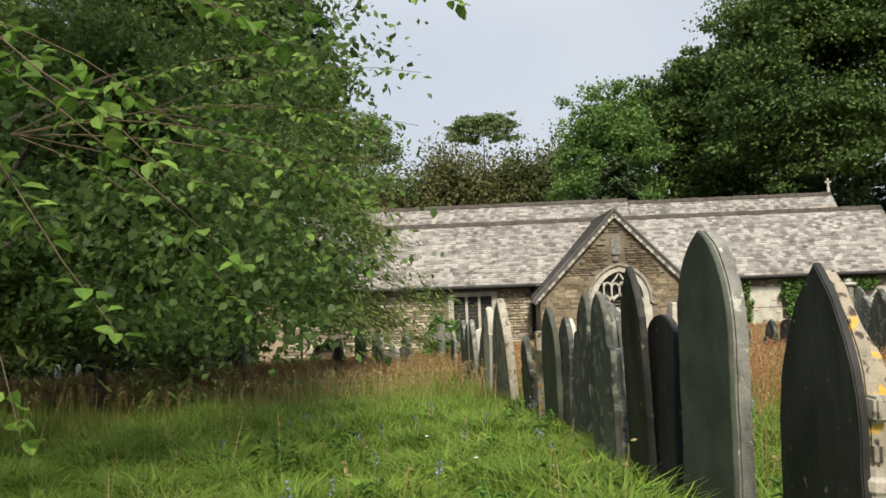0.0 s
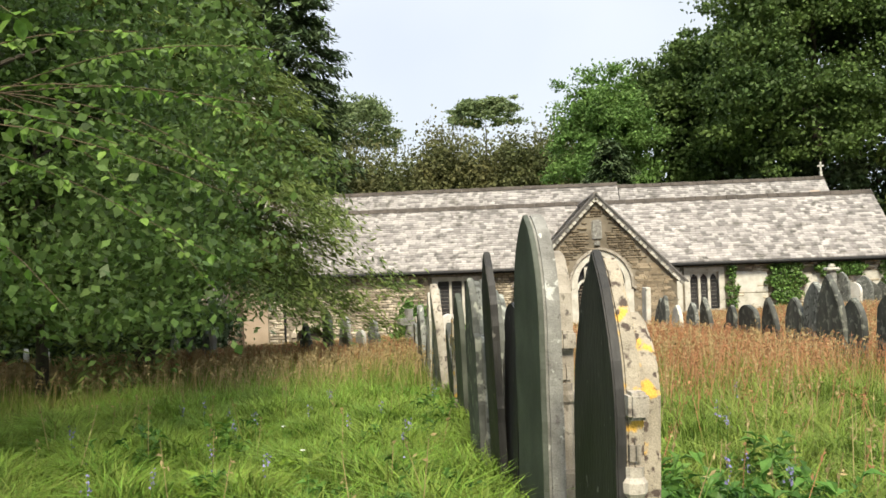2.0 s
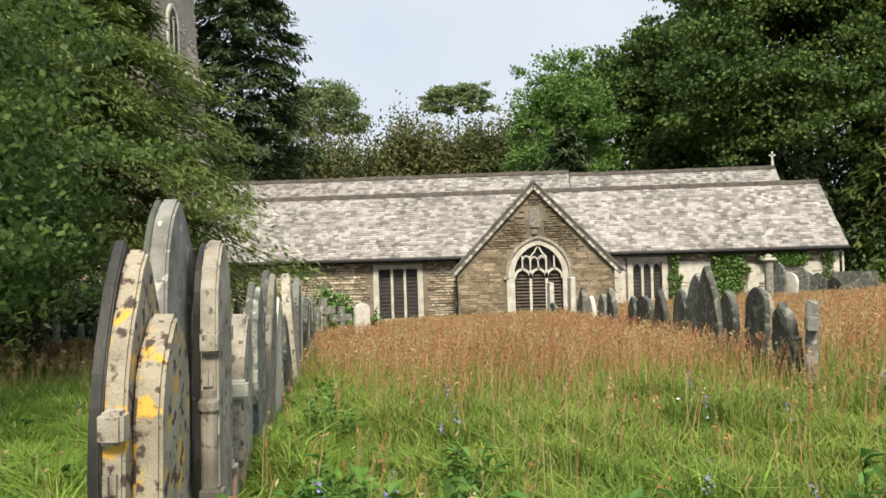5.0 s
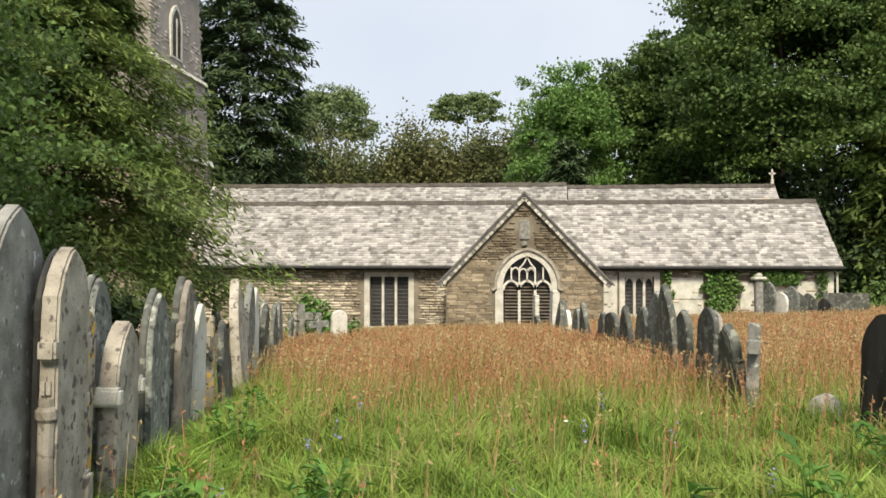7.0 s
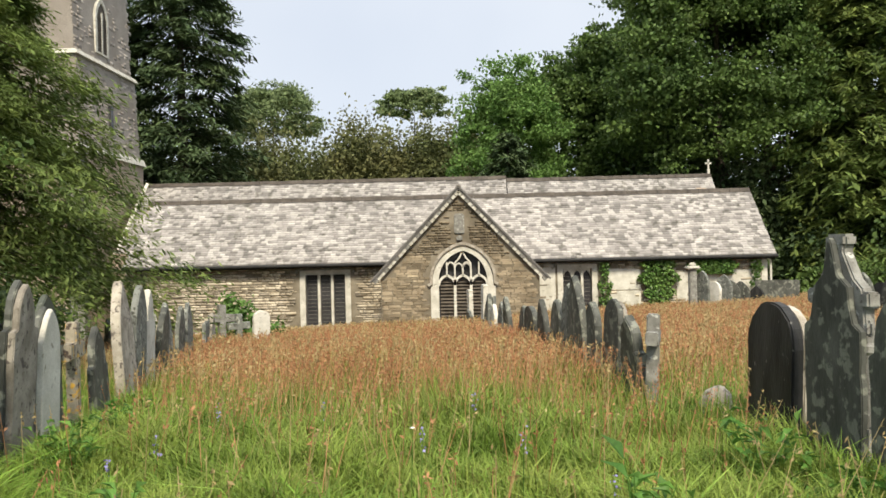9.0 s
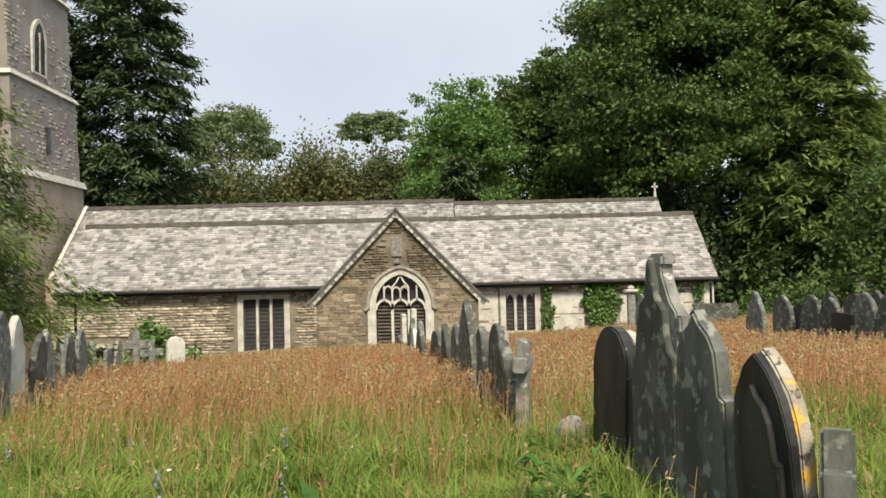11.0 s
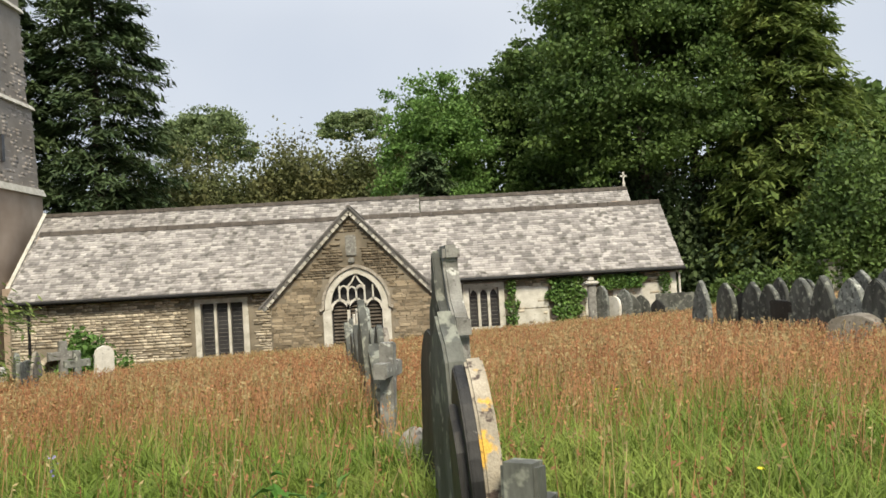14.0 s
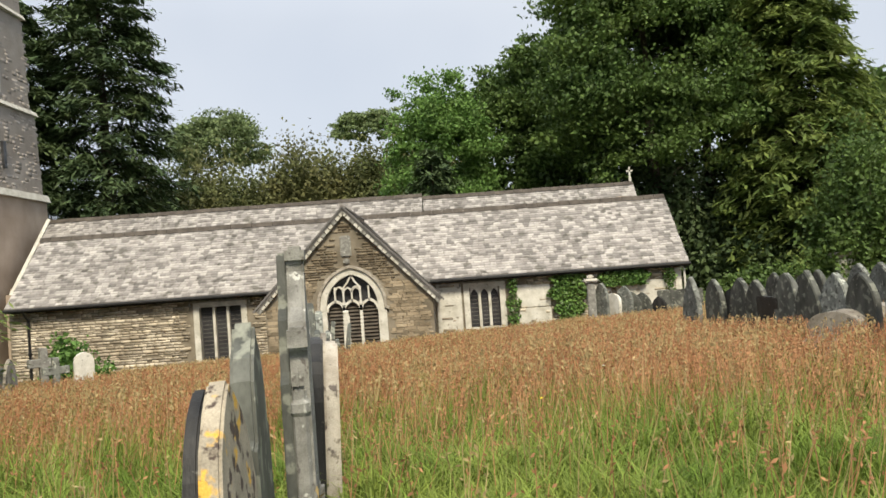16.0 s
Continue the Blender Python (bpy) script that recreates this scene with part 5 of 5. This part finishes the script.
def seeds(name, x0, x1, y0, y1, density, height, size, mat, label, seed, mask, heads=5):
    """Flower stalks with loose seed heads."""
    r = np.random.default_rng(seed)
    n = int((x1 - x0) * (y1 - y0) * density)
    x, y = r.uniform(x0, x1, n), r.uniform(y0, y1, n)
    keep = (r.uniform(size=n) < mask(x, y)) & ~((y > 31.3) & (x > 1.0) & (x < 7.4)) & (y < 35.7)
    x, y = x[keep], y[keep]
    n = len(x)
    h = height * r.uniform(0.7, 1.25, n)
    lean = r.normal(size=(n, 2)) * 0.2 * h[:, None] + np.array((0.1, 0)) * h[:, None]
    g = ground_z(x, y)
    b = np.stack([x, y, g], 1)
    t = b + np.concatenate([lean, h[:, None]], 1)
    w2 = np.array((size * 0.09, 0, 0))
    stalk = np.stack([b - w2, b + w2, t + w2 * 0.5, t - w2 * 0.5], 1).reshape(-1, 3)
    k = r.uniform(0.72, 1.02, (n, heads, 1))
    p = (b[:, None] + (t - b)[:, None] * k + r.normal(size=(n, heads, 3)) * size * 0.35).reshape(-1, 3)
    v, f = leaf_cloud(p, np.full(len(p), size * 0.4), 0.2, 2.6, -0.8, r)
    v, f = np.concatenate([stalk, v]), np.concatenate([np.arange(4 * n).reshape(n, 4), f + 4 * n])
    return tagged(soup(name, v, f, mat), label, "grass", kind="stuff")


def smooth(a, b, v):
    q = np.clip((v - a) / (b - a), 0, 1)
    return q * q * (3 - 2 * q)


def patches(x, y):
    return 0.5 + 0.5 * np.sin(x * 0.9 + 2 * np.sin(y * 0.37)) * np.cos(y * 0.55 + np.sin(x * 0.6))


def red(x, y):
    return np.clip((0.012 + 0.72 * smooth(6, 21, y + 0.25 * x)) * (0.25 + 0.8 * patches(x, y)) * np.where(x < 1.35 - 0.17 * (y - 3.7), 0.6 * smooth(13, 26, y), 1.0), 0, 1)


def green(x, y):
    return 1 - 0.45 * smooth(12, 26, y)


def lush(x, y):
    return np.clip(np.where(x < 1.9 - 0.17 * (y - 3.7), 1.0 - 0.8 * smooth(9, 15, y), 0.35 * (1 - smooth(3, 9, y))), 0, 1)


meadow("long_grass", -4.5, 13, 0.9, 9.5, 1350, 0.4, 0.01, GRASS, "long green meadow grass", 1, True, green, 0.6)
meadow("lush_grass", -5, 8, 0.6, 12, 1300, 0.38, 0.015, GRASS_LUSH, "lush bright green grass beside the graves", 2, True, lush, 0.85)
meadow("long_grass", -9, 20, 9.5, 20, 420, 0.42, 0.016, GRASS, "long green meadow grass", 3, False, green, 0.6)
meadow("long_grass", -17, 26, 20, 36, 210, 0.4, 0.026, GRASS, "long meadow grass on the slope", 4, False, green)
meadow("trodden_grass", -12, 20, -8, 0.9, 420, 0.24, 0.018, GRASS, "trodden grass along the path", 14, False)
meadow("long_grass", 13, 24, 0.9, 9.5, 260, 0.4, 0.018, GRASS, "long green meadow grass", 15, False)
meadow("long_grass", -14, -4.5, 0.9, 9.5, 260, 0.35, 0.018, GRASS, "long green grass below the trees", 16, False)
meadow("dry_grass", -4, 13, 1.5, 10, 260, 0.46, 0.006, GRASS_DRY, "pale dry grass stems", 5, True, lambda x, y: (0.15 + 0.6 * red(x, y)) * np.where(x < 1.35 - 0.17 * (y - 3.7), 0.3, 1.0), 0.55)
meadow("dry_grass", -12, 24, 10, 36, 150, 0.5, 0.016, GRASS_DRY, "pale dry grass stems", 6, False, lambda x, y: 0.3 + 0.6 * red(x, y))
seeds("red_seed_grass", -4, 14, 1.8, 11, 190, 0.5, 0.036, SEED_RED, "rust-red seed heads above the grass", 7, red)
seeds("red_seed_grass", -10, 22, 11, 21, 260, 0.52, 0.042, SEED_RED, "rust-red seed heads above the grass", 8, red)
seeds("red_seed_grass", -17, 26, 21, 36, 170, 0.5, 0.062, SEED_RED, "rust-red seed heads on the slope", 9, red)
seeds("tan_seed_grass", -5, 14, 1.5, 12, 60, 0.55, 0.036, SEED_TAN, "tawny seed heads above the grass", 10, lambda x, y: (0.07 + 0.5 * red(x, y)) * np.where(x < 1.35 - 0.17 * (y - 3.7), 0.25, 1.0))
seeds("tan_seed_grass", -16, 24, 12, 36, 60, 0.56, 0.06, SEED_TAN, "tawny seed heads above the grass", 11, lambda x, y: 0.35 + 0.5 * red(x, y))


def weed(name, x, y, h, n, leaf, mat, label, seed, wide=0.5):
    """A leafy plant: stems with broad pointed leaves."""
    r = random.Random(seed)
    z = gz(x, y)
    t = thing(name, (x, y, z), label, "weed")
    sm, lm = bmesh.new(), bmesh.new()
    for s in range(max(2, n // 9)):
        a, sp2 = r.uniform(0, math.tau), r.uniform(0.1, 0.5) * h
        e = Vector((sp2 * math.cos(a), sp2 * math.sin(a), h * r.uniform(0.6, 1.0)))
        tube(sm, [(0, 0, -0.02), e * 0.5 + Vector((0, 0, 0.05)), e], [0.006, 0.005, 0.002], 5)
        for k in range(9):
            p = e * r.uniform(0.25, 1.0)
            d = Vector((r.uniform(-1, 1), r.uniform(-1, 1), r.uniform(-0.2, 0.7))).normalized()
            sd = d.cross(Vector((r.uniform(-.3, .3), r.uniform(-.3, .3), 1))).normalized()
            up = sd.cross(d)
            l = leaf * r.uniform(0.6, 1.3)
            w3 = l * wide / 2
            v = [lm.verts.new(c) for c in (p, p + d * l * 0.4 + sd * w3 + up * 0.02, p + d * l - up * l * 0.2, p + d * l * 0.4 - sd * w3 + up * 0.02, p + d * l * 0.45)]
            for i in range(4):
                lm.faces.new((v[i], v[(i + 1) % 4], v[4])) if i not in (3,) else lm.faces.new((v[3], v[0], v[4]))
    tagged(part("stem", sm, WEED, t), kind="stuff")
    tagged(part("leaves", lm, mat, t), kind="stuff")
    return t


wr = random.Random(9)
for i in range(46):
    y = wr.uniform(2.6, 8.5)
    x = wr.uniform(-0.32 * y - 0.6, 0.5 - 0.1 * (y - 3.7))
    weed(*(("nettle", x, y, wr.uniform(0.28, 0.44), 36, 0.085, WEED, "leafy green weeds in the lush grass", 200 + i, 0.55) if i % 3 else ("dock_plant", x, y, 0.3, 22, 0.16, DOCK, "broad fresh green dock leaves in the grass", 200 + i, 0.4)))
for i in range(26):
    y = wr.uniform(4.3, 11)
    x = 1.25 - 0.17 * (y - 3.7) + wr.choice((-1, 1, 1)) * wr.uniform(0.3, 0.75)
    weed("nettle", x, y, wr.uniform(0.3, 0.5), 36, 0.09, WEED, "leafy green nettles at the foot of the stones", i, 0.55)
for i in range(22):
    weed("nettle", wr.uniform(1.5, 2.5), wr.uniform(3.9, 5.6), wr.uniform(0.32, 0.5), 54, 0.1, WEED, "leafy green nettles beside the headstones", 100 + i, 0.5)
for i in range(10):
    weed("nettle", wr.uniform(6.1, 6.6), wr.uniform(4.6, 6.8), wr.uniform(0.25, 0.4), 45, 0.09, WEED, "leafy green weeds at the foot of the stones", 130 + i, 0.5)
for i, (x, y, h) in enumerate(((4.75, 3.6, 0.75), (4.95, 3.75, 0.85), (4.5, 3.5, 0.6), (3.2, 4.4, 0.55), (6.0, 6.6, 0.6), (4.3, 4.6, 0.6), (4.9, 5.0, 0.65))):
    weed("thistle", x, y, h, 54, 0.16, WEED, "tall leafy thistle standing in the grass", 40 + i, 0.3)
for i, (x, y) in enumerate(((2.1, 3.6), (2.35, 3.4), (2.6, 3.7), (7.3, 5.3), (7.6, 5.0), (7.9, 5.4), (8.3, 5.1), (7.0, 4.2), (8.9, 5.2), (5.5, 3.9), (4.0, 3.9), (3.1, 3.5))):
    weed("dock_plant", x, y, 0.28, 22, 0.2, DOCK, "broad yellow-green dock leaves in the grass", 60 + i, 0.5)
for i in range(34):
    y = wr.uniform(3.2, 8.5)
    x = wr.uniform(-2.6, 0.4 - 0.1 * y + 0.6) if i < 20 else wr.uniform(1.6, 5)
    z = gz(x, y)
    fl = thing("wild_flower", (x, y, z), "small blue wild flower spike in the grass", "flower", "blue wild flowers")
    sm = bmesh.new()
    hh = wr.uniform(0.35, 0.52)
    tube(sm, [(0, 0, 0), (0.02, 0, hh)], [0.004, 0.002], 4)
    part("stem", sm, WEED, fl)
    pp = rng.normal(size=(16, 3)) * np.array((0.012, 0.012, 0.04)) + np.array((0.02, 0, hh))
    v, f = leaf_cloud(pp, np.full(16, 0.016), 0.3, 1.2)
    tagged(soup("petals", v, f, PETAL_BLUE, fl), kind="stuff")
for x, y, mat, lb in ((8.1, 6.2, PETAL_YELLOW, "yellow"), (8.25, 9.6, PETAL_YELLOW, "yellow"), (9.2, 12, PETAL_WHITE, "white"), (-0.5, 5.0, PETAL_WHITE, "white"), (-0.9, 6.0, PETAL_WHITE, "white"), (3.8, 6.5, PETAL_WHITE, "white")):
    z = gz(x, y)
    fl = thing("wild_flower", (x, y, z), f"single {lb} wild flower on a thin stalk", "flower")
    sm = bmesh.new()
    tube(sm, [(0, 0, 0), (0.02, 0, 0.5)], [0.004, 0.002], 4)
    part("stem", sm, WEED, fl)
    pt = bmesh.new()
    for k in range(8):
        a = k * math.tau / 8
        v = [pt.verts.new(c) for c in ((0.02, 0, 0.5), (0.02 + 0.013 * math.cos(a - .3), 0.013 * math.sin(a - .3), 0.51), (0.02 + 0.02 * math.cos(a), 0.02 * math.sin(a), 0.505), (0.02 + 0.013 * math.cos(a + .3), 0.013 * math.sin(a + .3), 0.51))]
        pt.faces.new(v)
    part("petals", pt, mat, fl)
